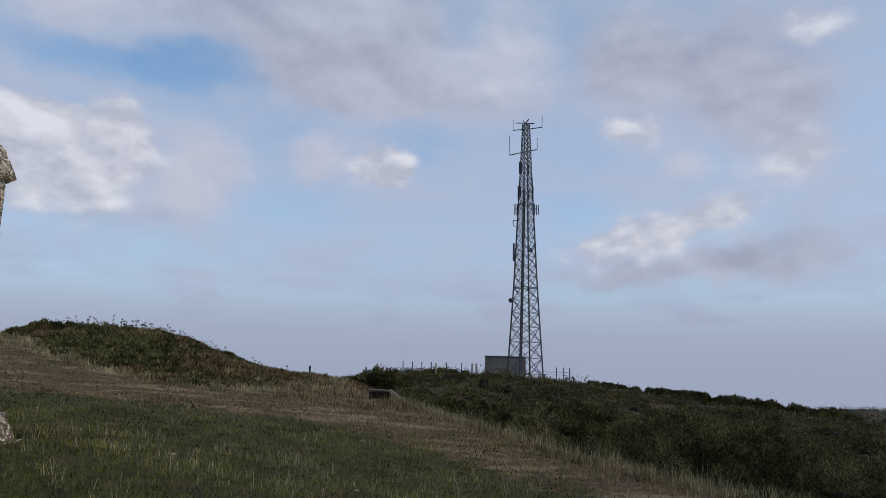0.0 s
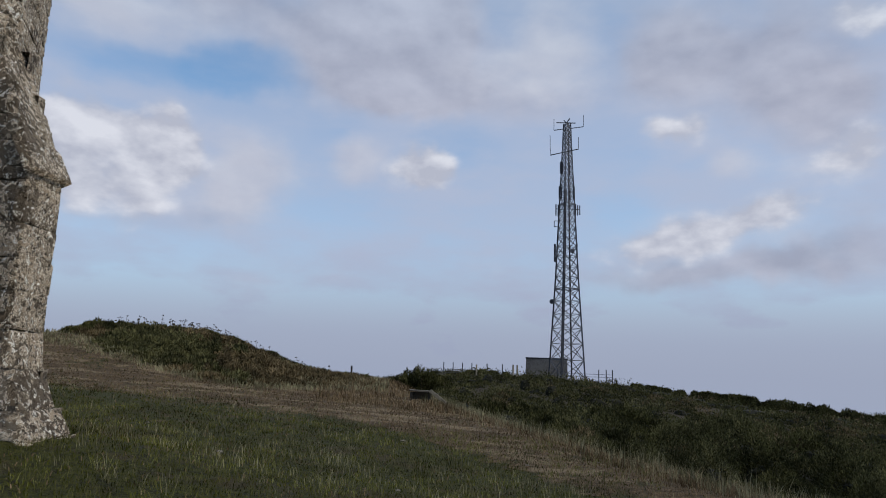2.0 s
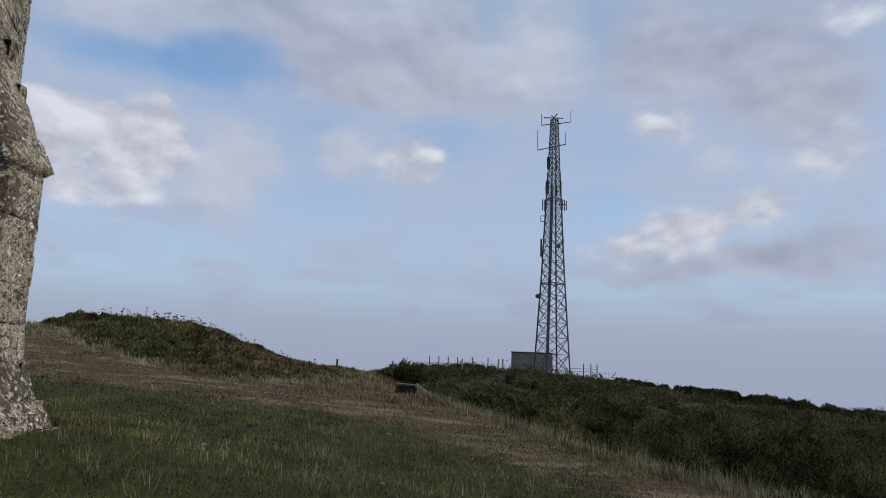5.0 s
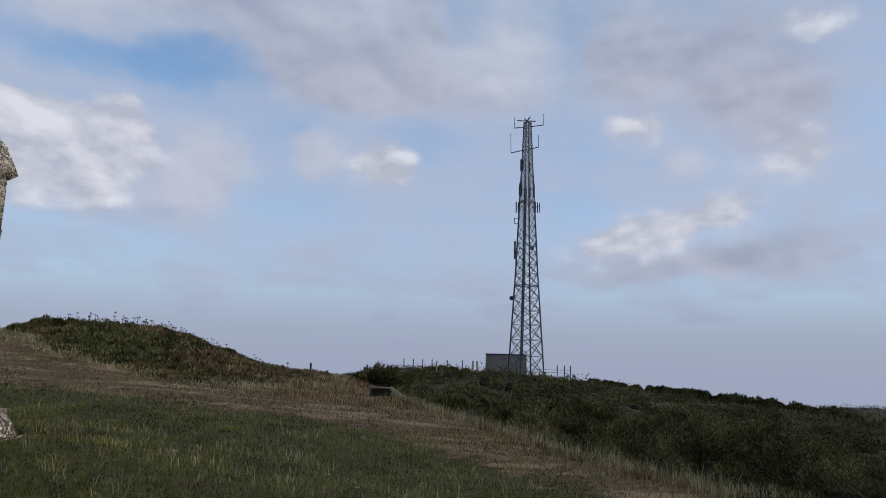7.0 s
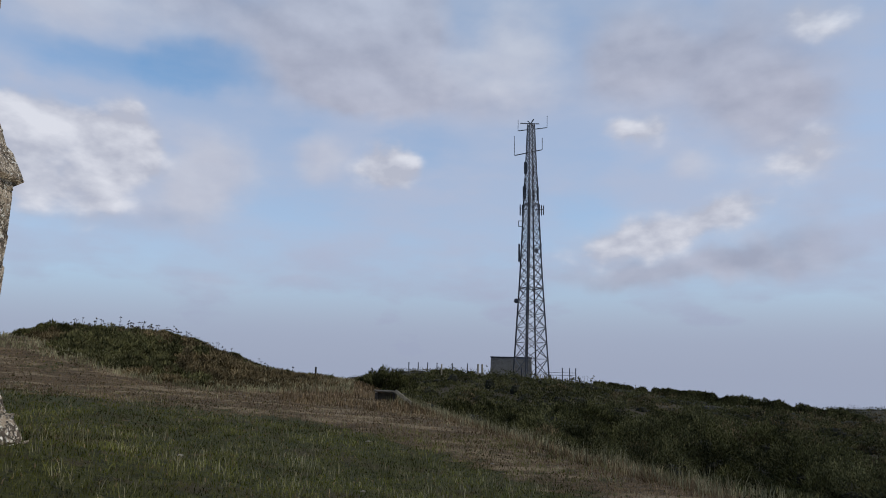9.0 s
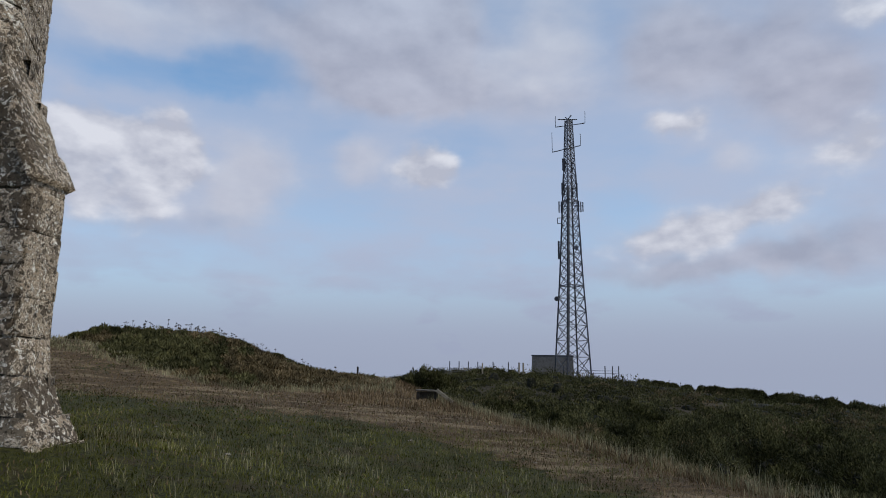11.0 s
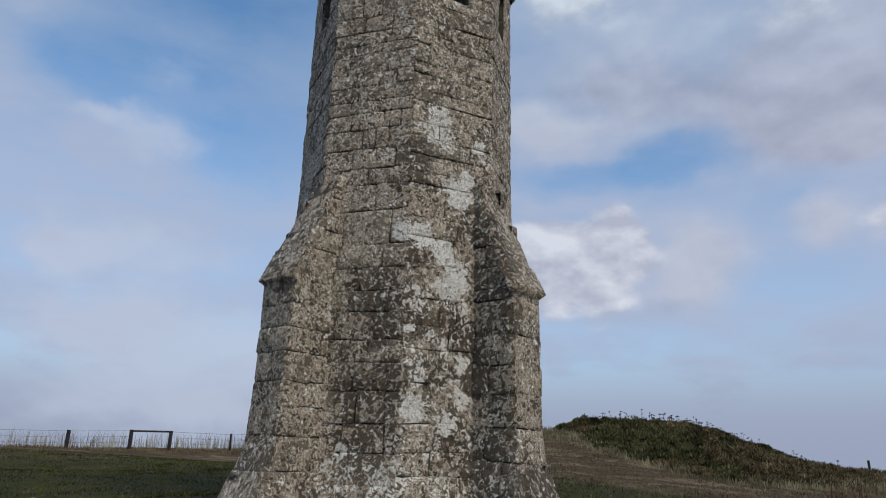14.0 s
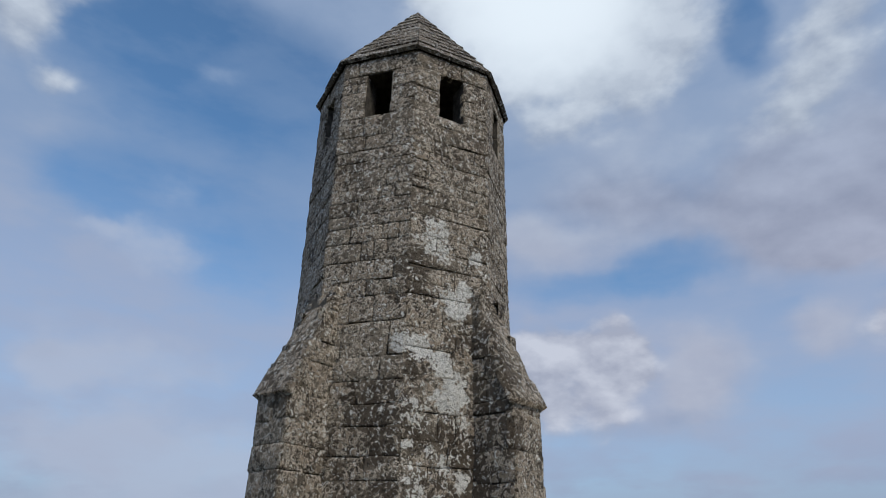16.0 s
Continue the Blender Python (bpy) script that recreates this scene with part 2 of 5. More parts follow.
def stone_material(name, tint, patches=True):
    m, n, b = material(name, 0.92)
    p = place(n)
    r = by_object(n)
    t = tint
    warp = n.vec("MULTIPLY_ADD", n.noise(p, 11.0, 3.0, colour=True), (0.12, 0.12, 0.12), p).outputs[0]
    shift = n.vec("MULTIPLY_ADD", n.add("ShaderNodeCombineXYZ", {0: r, 1: r, 2: r}).outputs[0], (7.0, 3.0, 5.0), warp).outputs[0]
    grain = n.noise(p, 70.0, 5.0, 0.7)
    blot = n.noise(shift, 6.0, 6.0, 0.65)
    wide = n.noise(p, 0.9, 3.0, 0.5)
    base = n.mix(n.ramp(blot, 0.42, 0.58), rgb(0.050 * t, 0.039 * t, 0.028 * t), rgb(0.165 * t, 0.132 * t, 0.095 * t))
    base = n.mix(n.ramp(r, 0.0, 1.0, 0.0, 0.60), base, n.mix(grain, rgb(0.12 * t, 0.098 * t, 0.072 * t), rgb(0.33 * t, 0.28 * t, 0.21 * t)))
    dark = n.math("ADD", n.ramp(wide, 0.45, 0.62, 0.0, 0.5), n.ramp(n.math("FRACT", n.math("MULTIPLY", r, 7.3)), 0.72, 0.9, 0.0, 0.4))
    base = n.mix(dark, base, rgb(0.085 * t, 0.066 * t, 0.048 * t))
    if patches:
        stain_shade = 0.0
        for side, up, size in STAINS_AND_SHADE:
            d = n.vec("DISTANCE", n.vec("MULTIPLY_ADD", n.noise(p, 3.0, 4.0, colour=True), (0.5, 0.5, 0.5), p).outputs[0],
                      tuple(on_tower(side, up) + Vector((0.25, 0.25, 0.25)))).outputs["Value"]
            stain_shade = n.math("MAXIMUM", stain_shade, n.ramp(d, size * 1.25, size * 0.6))
        base = n.mix(n.math("MULTIPLY", stain_shade, 0.25), base, n.mix(grain, rgb(0.055, 0.042, 0.030), rgb(0.115, 0.09, 0.065)))
        # one buttress side darkened in the colour, as the shade it stands in
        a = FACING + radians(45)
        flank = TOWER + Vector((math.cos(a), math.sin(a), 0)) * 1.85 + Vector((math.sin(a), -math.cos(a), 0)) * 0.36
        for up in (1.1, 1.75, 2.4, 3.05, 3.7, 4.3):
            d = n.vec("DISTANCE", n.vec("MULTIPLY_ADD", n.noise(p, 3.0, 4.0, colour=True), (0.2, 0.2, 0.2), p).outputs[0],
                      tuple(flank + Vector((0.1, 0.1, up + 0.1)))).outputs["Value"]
            stain_shade = n.math("MAXIMUM", stain_shade, n.ramp(d, 0.46, 0.30))
        # foot of the same buttress darkened in colour, to dim its sunlit flare
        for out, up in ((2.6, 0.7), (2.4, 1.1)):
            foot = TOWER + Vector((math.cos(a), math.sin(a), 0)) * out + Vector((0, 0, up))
            stain_shade = n.math("MAXIMUM", stain_shade, n.ramp(n.vec("DISTANCE", warp, tuple(foot + Vector((0.06, 0.06, 0.06)))).outputs["Value"], 0.5, 0.3))
        base = n.mix(n.math("MULTIPLY", stain_shade, 0.6), base, n.mix(grain, rgb(0.050, 0.038, 0.027), rgb(0.105, 0.082, 0.058)))
    else:
        stain_shade = 0.0
    # grey crusts with ragged rims, thicker on some stones than on others, thin on the upper storey
    z = n.add("ShaderNodeSeparateXYZ", {0: p}).outputs[2]
    amount = n.math("ADD", n.ramp(z, 5.6, 7.6, 0.0, -0.045), n.math("ADD", n.ramp(n.noise(p, 1.8, 3.0), 0.3, 0.7, -0.07, 0.09), n.math("MULTIPLY_ADD", n.math("FRACT", n.math("MULTIPLY", r, 13.7)), 0.09, -0.045)))
    lobes = n.math("ADD", n.noise(warp, 14.0, 6.0, 0.6), n.math("MULTIPLY_ADD", stain_shade, -0.06, amount))
    crust = n.ramp(lobes, 0.535, 0.56)
    rim = n.math("MULTIPLY", n.ramp(lobes, 0.52, 0.535), n.ramp(lobes, 0.585, 0.56))
    base = n.mix(n.math("MULTIPLY", crust, 0.78), base, rgb(0.29 * t, 0.232 * t, 0.168 * t))
    base = n.mix(n.math("MULTIPLY", rim, 0.9), base, rgb(0.56 * t, 0.485 * t, 0.385 * t))
    for size, thick in ((9.0, 0.05), (17.0, 0.06)):
        q = n.vec("MULTIPLY_ADD", n.noise(p, 25.0, 3.0, colour=True), (0.05, 0.05, 0.05), p).outputs[0]
        rosette = n.add("ShaderNodeTexVoronoi", {"Vector": q, "Scale": size})
        wide_ring = n.math("MULTIPLY_ADD", n.noise(rosette.outputs["Position"], 40.0, 0.0), 0.5, 0.08)
        ring = n.ramp(n.math("ABSOLUTE", n.math("SUBTRACT", rosette.outputs["Distance"], wide_ring)), thick, thick * 0.6)
        ring = n.math("MULTIPLY", ring, n.ramp(n.math("MULTIPLY_ADD", stain_shade, -0.10, n.noise(p, 3.5, 5.0, 0.65)), 0.46, 0.52))
        base = n.mix(n.math("MULTIPLY", ring, 0.85), base, rgb(0.50 * t, 0.435 * t, 0.345 * t))
    pits = n.ramp(n.noise(shift, 30.0, 5.0, 0.62), 0.56, 0.64)
    base = n.mix(n.math("MULTIPLY", pits, 0.85), base, rgb(0.034, 0.028, 0.022))
    # white lichen, dense in a few crusts and scattered as spots
    cell = n.add("ShaderNodeTexVoronoi", {"Vector": warp, "Scale": 11.0}).outputs["Distance"]
    ragged = n.noise(warp, 16.0, 6.0, 0.66, 0.8)
    total = n.ramp(n.noise(p, 1.7, 2.0), 0.46, 0.7, 0.0, 0.12)
    if patches:
        for side, up, size, k in LICHEN + LOW_LICHEN:
            d = n.vec("DISTANCE", warp, tuple(on_tower(side, up) + Vector((0.06, 0.06, 0.06)))).outputs["Value"]
            total = n.math("ADD", total, n.ramp(d, size * 1.25, size * 0.55, 0.0, k * 0.85))
    mask = n.ramp(n.math("MULTIPLY_ADD", n.math("SUBTRACT", ragged, 0.5), 4.6, total), 0.42, 0.46)
    spots = n.math("MULTIPLY", n.ramp(cell, 0.24, 0.17), n.ramp(n.math("MULTIPLY_ADD", total, 0.9, n.noise(p, 5.0, 2.0)), 0.54, 0.6))
    mask = n.math("MAXIMUM", mask, spots)
    vein = n.math("ABSOLUTE", n.math("SUBTRACT", n.noise(warp, 26.0, 3.0), 0.5))
    tone = n.mix(n.ramp(vein, 0.003, 0.016), rgb(0.24, 0.20, 0.15), rgb(0.90, 0.87, 0.79))
    base = n.mix(n.math("MULTIPLY", mask, 0.95), base, tone)
    n.put(b.inputs["Base Color"], base)
    h = n.math("ADD", n.math("MULTIPLY", blot, 0.8), n.math("ADD", n.math("MULTIPLY", grain, 0.3), n.math("MULTIPLY_ADD", crust, 0.3, n.math("MULTIPLY", pits, -0.5))))
    bump(n, b, h, 1.0, 0.05)
    return m


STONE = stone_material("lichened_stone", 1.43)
SLAB = stone_material("roof_stone", 1.1, False)


def mottled(name, a, b_, scale, rough=0.95, fine=40.0, island=False, metal=0.0, depth=0.01):
    m, n, b = material(name, rough)
    p = place(n)
    v = n.math("MULTIPLY_ADD", n.noise(p, fine, 3.0), 0.5, n.math("MULTIPLY", n.noise(p, scale, 5.0, 0.6), 0.5))
    f = n.ramp(v, 0.38, 0.62)
    if island:
        v = n.math("MULTIPLY_ADD", n.noise(p, fine, 3.0), 0.35, n.math("MULTIPLY", n.noise(p, scale, 5.0, 0.6), 0.65))
        f = n.ramp(v, 0.41, 0.59)
        f = n.math("MULTIPLY", n.math("MULTIPLY_ADD", by_island(n), 0.45, 0.55), n.math("MULTIPLY_ADD", f, 0.88, 0.12))
        b.inputs["Specular IOR Level"].default_value = 0.08
    n.put(b.inputs["Base Color"], n.mix(f, rgb(*a), rgb(*b_)))
    b.inputs["Metallic"].default_value = metal
    if depth:
        bump(n, b, v, 0.6, depth)
    return m


MORTAR = mottled("mortar", (0.035, 0.03, 0.024), (0.12, 0.105, 0.085), 8.0, fine=60.0, depth=0.02)
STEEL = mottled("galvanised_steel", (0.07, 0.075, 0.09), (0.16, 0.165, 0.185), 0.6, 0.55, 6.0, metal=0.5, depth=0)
DARK_STEEL = mottled("dark_and_shaded_steel", (0.03, 0.032, 0.04), (0.07, 0.072, 0.08), 0.8, 0.6, 6.0, depth=0)
CONCRETE = mottled("concrete", (0.12, 0.11, 0.10), (0.22, 0.205, 0.185), 0.7, 0.9, 6.0, depth=0.01)
OLD_WOOD = mottled("grey_weathered_wood", (0.05, 0.045, 0.038), (0.13, 0.115, 0.095), 3.0, 0.85, 50.0, depth=0.006)
PALE_WOOD = mottled("pale_weathered_wood", (0.17, 0.15, 0.115), (0.30, 0.27, 0.21), 3.0, 0.85, 50.0, depth=0.006)
DARK_WOOD = mottled("tarred_wood_and_shade", (0.02, 0.018, 0.016), (0.05, 0.043, 0.037), 3.0, 0.8, 50.0, depth=0.006)
WIRE = mottled("fence_wire", (0.12, 0.12, 0.125), (0.2, 0.2, 0.21), 3.0, 0.5, 20.0, metal=0.6, depth=0)
GORSE = mottled("gorse_leaf", (0.012, 0.0142, 0.005), (0.112, 0.108, 0.040), 0.9, 0.8, 3.0, True, depth=0)
# near-black colour that stands in for the shade inside the bushes
GORSE_CORE = mottled("gorse_inner_shade", (0.008, 0.009, 0.006), (0.018, 0.018, 0.011), 2.0, 0.95, 20.0, depth=0)
PALE_GORSE = mottled("grey_green_gorse_leaf", (0.026, 0.027, 0.011), (0.165, 0.158, 0.068), 0.9, 0.8, 3.0, True, depth=0)
HEATH = mottled("heath_leaf", (0.036, 0.029, 0.014), (0.24, 0.182, 0.098), 0.7, 0.85, 3.0, True, depth=0)
GREEN_GRASS = mottled("green_grass_blade", (0.012, 0.014, 0.003), (0.110, 0.116, 0.020), 0.8, 0.85, 2.0, True, depth=0)
TUFT_GRASS = mottled("yellow_green_grass_blade", (0.030, 0.034, 0.008), (0.235, 0.235, 0.075), 0.8, 0.85, 2.0, True, depth=0)
DRY_GRASS = mottled("dry_grass_blade", (0.058, 0.039, 0.021), (0.28, 0.205, 0.12), 0.8, 0.85, 2.0, True, depth=0)
STRAW = mottled("bleached_grass_stem", (0.095, 0.088, 0.046), (0.38, 0.35, 0.215), 0.8, 0.85, 2.0, True, depth=0)
STALK = mottled("dead_flower_stalk", (0.035, 0.028, 0.018), (0.10, 0.08, 0.055), 0.5, 0.9, 2.0, True, depth=0)
FLINT = mottled("pale_stone", (0.10, 0.092, 0.075), (0.24, 0.22, 0.19), 12.0, 0.9, 60.0, depth=0.01)


def ground_material():
    m, n, b = material("turf", 0.95)
    p = place(n)
    x, y, z = n.add("ShaderNodeSeparateXYZ", {0: p}).outputs
    fine = n.math("MULTIPLY_ADD", n.noise(p, 40.0, 4.0, 0.7), 0.5, n.math("MULTIPLY", n.noise(p, 9.0, 6.0, 0.7), 0.5))
    mid = n.noise(p, 2.4, 7.0, 0.7)
    wide = n.noise(p, 0.3, 4.0, 0.55)
    green = n.mix(n.ramp(fine, 0.38, 0.62), rgb(0.010, 0.011, 0.002), rgb(0.062, 0.064, 0.009))
    dry = n.mix(n.ramp(fine, 0.38, 0.62), rgb(0.028, 0.018, 0.009), rgb(0.150, 0.100, 0.050))
    # the turf gets drier towards the brow of the bank and the mound
    brow = n.math("ADD", n.math("MULTIPLY", x, 0.9575), n.math("MULTIPLY", y, 0.2884))
    f = n.math("ADD", n.ramp(n.math("MULTIPLY_ADD", n.math("SUBTRACT", y, 9.5), 0.33, brow), 3.7, 5.3, 0.0, 0.85), n.ramp(n.math("MULTIPLY_ADD", x, 0.15, y), 12.5, 17.0, 0.0, 0.8))
    f = n.math("ADD", f, n.ramp(n.math("MULTIPLY_ADD", x, -0.8, n.math("MULTIPLY", y, 0.4)), 17.0, 32.0, 0.0, 0.65))
    f = n.math("ADD", f, n.math("MULTIPLY", n.math("SUBTRACT", mid, 0.5), 2.4))
    f = n.math("ADD", f, n.math("MULTIPLY", n.math("SUBTRACT", wide, 0.5), 1.6))
    c = n.mix(n.ramp(f, 0.25, 0.7), green, dry)
    bleached = n.ramp(n.noise(n.vec("MULTIPLY", p, (0.5, 1.6, 1.0)).outputs[0], 0.8, 5.0, 0.6), 0.48, 0.62, 0.0, 0.8)
    c = n.mix(n.math("MULTIPLY", bleached, n.ramp(f, 0.5, 0.9)), c, n.mix(fine, rgb(0.12, 0.087, 0.05), rgb(0.36, 0.28, 0.17)))
    soil = n.ramp(n.noise(p, 0.9, 5.0, 0.65), 0.52, 0.66, 0.0, 0.65)
    c = n.mix(soil, c, rgb(0.056, 0.038, 0.019))
    far = n.ramp(n.vec("LENGTH", p).outputs["Value"], 45.0, 110.0)
    c = n.mix(far, c, n.mix(n.ramp(wide, 0.35, 0.65), rgb(0.022, 0.026, 0.013), rgb(0.06, 0.055, 0.032)))
    # soil under the scrub beyond the brow, darkened to the scrub's own tone
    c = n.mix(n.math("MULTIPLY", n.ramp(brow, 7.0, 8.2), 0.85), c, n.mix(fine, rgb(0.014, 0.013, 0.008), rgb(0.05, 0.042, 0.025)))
    n.put(b.inputs["Base Color"], c)
    bump(n, b, n.math("MULTIPLY_ADD", mid, 2.0, fine), 1.0, 0.07)
    return m


TURF = ground_material()
# haze over the water is put into this pale base colour
SEA, n_, b_ = material("hazy_sea", 1.0)
n_.put(b_.inputs["Base Color"], n_.mix(n_.noise(place(n_), 0.002, 4.0), rgb(0.42, 0.43, 0.48), rgb(0.46, 0.47, 0.52)))

# ---- helpers for building ----


def mesh_of(name, bm, mat):
    me = bpy.data.meshes.new(name)
    bm.to_mesh(me)
    bm.free()
    me.materials.append(mat)
    return me


def part(name, bm, mat, parent, label="", kind=""):
    ob = new(name, mesh_of(name, bm, mat))
    ob.parent = parent
    return tagged(ob, label, kind=kind)


def thing(name, at, label, category, group="", turn=0.0):
    ob = new(name)
    ob.empty_display_size = 0.2
    ob.matrix_world = pose(*at, 0, 0, turn)
    return tagged(ob, label, category, group)


def box(bm, size, m, bevel=0.0, taper=1.0):
    """A box of that size round the origin of the pose m, its top drawn in by taper."""
    r = bmesh.ops.create_cube(bm, size=1.0)
    for v in r["verts"]:
        k = taper if v.co.z > 0 else 1.0
        v.co = Vector((v.co.x * size[0] * k, v.co.y * size[1] * k, v.co.z * size[2]))
    if bevel:
        edges = list({e for v in r["verts"] for e in v.link_edges})
        out = bmesh.ops.bevel(bm, geom=edges, offset=bevel, segments=1, affect="EDGES")
        vs = list({v for f in out["faces"] for v in f.verts} | {v for v in r["verts"] if v.is_valid})
    else:
        vs = r["verts"]
    bmesh.ops.transform(bm, matrix=m, verts=vs)


def beam(bm, a, b, w, w2=None, sides=4):
    """A bar from a to b, w thick, with square or round section."""
    a, b = Vector(a), Vector(b)
    d = b - a
    q = d.to_track_quat("Z", "Y").to_matrix()
    rings = []
    for p, k in ((a, w), (b, w2 or w)):
        rings.append([bm.verts.new(p + q @ Vector((math.cos(t) * k / 2 * 1.2, math.sin(t) * k / 2 * 1.2, 0)))
                      for t in [2 * math.pi * (i + 0.5) / sides for i in range(sides)]])
    for i in range(sides):
        j = (i + 1) % sides
        bm.faces.new((rings[0][i], rings[0][j], rings[1][j], rings[1][i]))
    bm.faces.new(rings[0][::-1]), bm.faces.new(rings[1])


def raw(name, verts, faces, mat):
    me = bpy.data.meshes.new(name)
    me.from_pydata(verts.tolist() if isinstance(verts, np.ndarray) else verts, [], faces.tolist() if isinstance(faces, np.ndarray) else faces)
    me.materials.append(mat)
    return me


def smooth(a, b, v):
    t = np.clip((v - a) / (b - a), 0.0, 1.0)
    return t * t * (3 - 2 * t)


# ---- terrain ----
# hills and hollows: x, y, breadth, height
NEAR_HILLS = [
    (-3.9, 7.3, 1.2, 0.17), (-7.3, 4.0, 1.3, 0.03),
    (-7.2, 6, 3, 0.63), (18.4, -7.6, 7, 0.81), (-4, 2, 2, 0.14), (-13.2, 13.2, 4.5, 0.41),
    (-6, 27.6, 4.5, -0.54), (-16.8, 3.6, 3, 0.52), (-0, -8.4, 3, 0.20), (4, 5.2, 2, -0.18),
    (-10.4, 0.4, 2, 0.46), (2.4, 20.4, 3, -0.20), (-16.8, 20.4, 4.5, -0.27), (0.8, 10, 2, -0.17),
    (-4, -24.4, 7, 0.30), (-10.4, 8.4, 2, -0.16), (4, 14.8, 2, -0.14), (12, 10, 2, -0.26),
    (5.6, -4.4, 2, 0.11), (-5.6, -1.2, 2, -0.04), (-19.2, -6, 3, -0.14), (-8.8, 13.2, 2, 0.14),
    (-12, 3.6, 2, 0.10), (-0.8, 5.2, 2, 0.09)]
FAR_HILLS = [
    (-15.2, 31.6, 7, 1.87), (48.8, 24.4, 17, -2.22), (48.8, 65.2, 17, -1.65), (-46.4, -30, 17, -2.92),
    (44, 115.6, 26, -1.97), (19.2, 40.4, 11, -0.92), (24, 14.8, 7, -1.52), (-16, 58, 11, -1.59),
    (1.6, 58, 11, 1.45), (2.4, 115.6, 26, 1.91), (-33.6, 40.4, 11, 0.71), (-32, 9.2, 7, 0.65),
    (54.4, -21.2, 11, -0.69), (21.6, 78.8, 17, 1.30), (54.4, 14, 11, -1.39), (-32, 20.4, 7, -0.62),
    (44, 94.8, 26, -2.34),
    (-18.3, 31.0, 2.2, -0.03), (-14.1, 33.1, 2.0, 0.15), (-11.9, 34.5, 2.0, 0.18), (-9.9, 34.6, 2.0, -0.25), (-8.1, 35.1, 2.0, -0.35),
    (-6.3, 35.5, 2.2, -0.34), (-4.4, 35.7, 2.5, -0.05), (-17.3, 75.0, 7.0, -1.90), (-9.2, 87.5, 6.0, -2.08), (-9.9, 51.0, 5.0, -0.78),
    (-10.6, 42.7, 3.5, -0.45), (-7.6, 43.3, 4.0, -0.42)]


def waves(x, y):
    """Small unevenness of the turf."""
    return (np.sin(x * 1.9 + 0.8 * np.sin(y * 1.3)) * np.sin(y * 1.6 + 0.7 * np.sin(x * 1.1)) * 0.02
            + np.sin(x * 0.53 + y * 0.31 + 1.0) * np.sin(y * 0.47 - x * 0.2) * 0.03)


def bank_side(x, y):
    """Metres past the brow where the turf ends and the bank falls away."""
    return (x + 0.8) * 0.9575 + (y - 24.0) * 0.2884


def land(x, y):
    """The ground's height."""
    x, y = np.asarray(x, float), np.asarray(y, float)
    b = smooth(-0.3, 4.0, bank_side(x, y))
    h = -0.966 * b + 0.303 * b * y / 30 + (-0.152 * x / 10 + 0.219 * y / 10) * (1 - b)
    for cx, cy, s, k in NEAR_HILLS + FAR_HILLS:
        h = h + k * np.exp(-((x - cx) ** 2 + (y - cy) ** 2) / (2 * s * s))
    h = h - 0.15 * np.maximum(0.0, -0.89 * x + 0.45 * y - 47.0)
    r = np.hypot(x, y)
    h = h + waves(x, y) * smooth(0.5, 3.0, r)
    k = smooth(112.0, 420.0, r)
    return h * (1 - k) + (-215.0) * k


def ground_mesh():
    """One sheet, fine near by and coarse towards the horizon."""
    rad = [0.0] + list(np.geomspace(0.6, 150.0, 210)) + list(np.geomspace(160.0, 4900.0, 30))
    n = 420
    ang = np.linspace(0, 2 * math.pi, n, endpoint=False)
    vs = [(0.0, 0.0, float(land(0, 0)))]
    for r in rad[1:]:
        x, y = np.sin(ang) * r, np.cos(ang) * r
        vs += list(zip(x.tolist(), y.tolist(), land(x, y).tolist()))
    fs = [(0, 1 + (i + 1) % n, 1 + i) for i in range(n)]
    for k in range(len(rad) - 2):
        a, b = 1 + k * n, 1 + (k + 1) * n
        fs += [(a + i, a + (i + 1) % n, b + (i + 1) % n, b + i) for i in range(n)]
    me = raw("ground", vs, fs, TURF)
    me.polygons.foreach_set("use_smooth", [True] * len(me.polygons))
    return me


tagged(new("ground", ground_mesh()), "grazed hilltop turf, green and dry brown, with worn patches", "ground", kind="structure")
bm = bmesh.new()
bmesh.ops.create_circle(bm, cap_ends=True, segments=96, radius=4950)
bmesh.ops.translate(bm, verts=bm.verts, vec=(0, 0, -190))
tagged(new("water", mesh_of("water", bm, SEA)), "hazy grey-blue sea out to the horizon", "sea", kind="structure")

# ---- the stone tower ----
T_BASE = 0.45          # a little under the turf
EAVE, APEX = 9.0, 11.44
SILL, HEAD, HALF = 7.86, 8.70, 0.21
SLOPE_LOW, SLOPE_TOP = 3.55, 5.2


def corner_radius(z):
    low = max(0.0, min(1.0, (1.35 - z) / 0.8))
    return 1.635 + 0.05 * max(0.0, min(1.0, (5.2 - z) / 1.5)) + 0.30 * low ** 1.6


def buttress_out(z):
    low = max(0.0, min(1.0, (1.75 - z) / 1.1))
    if z > SLOPE_LOW:
        return 2.185 - 0.655 * (z - SLOPE_LOW) / (SLOPE_TOP - SLOPE_LOW)
    return 2.185 + 0.03 * max(0.0, (3.5 - z) / 2) + 0.46 * low ** 1.7


def buttress_half(z):
    low = max(0.0, min(1.0, (1.5 - z) / 0.9))
    return 0.285 + 0.16 * low ** 1.7


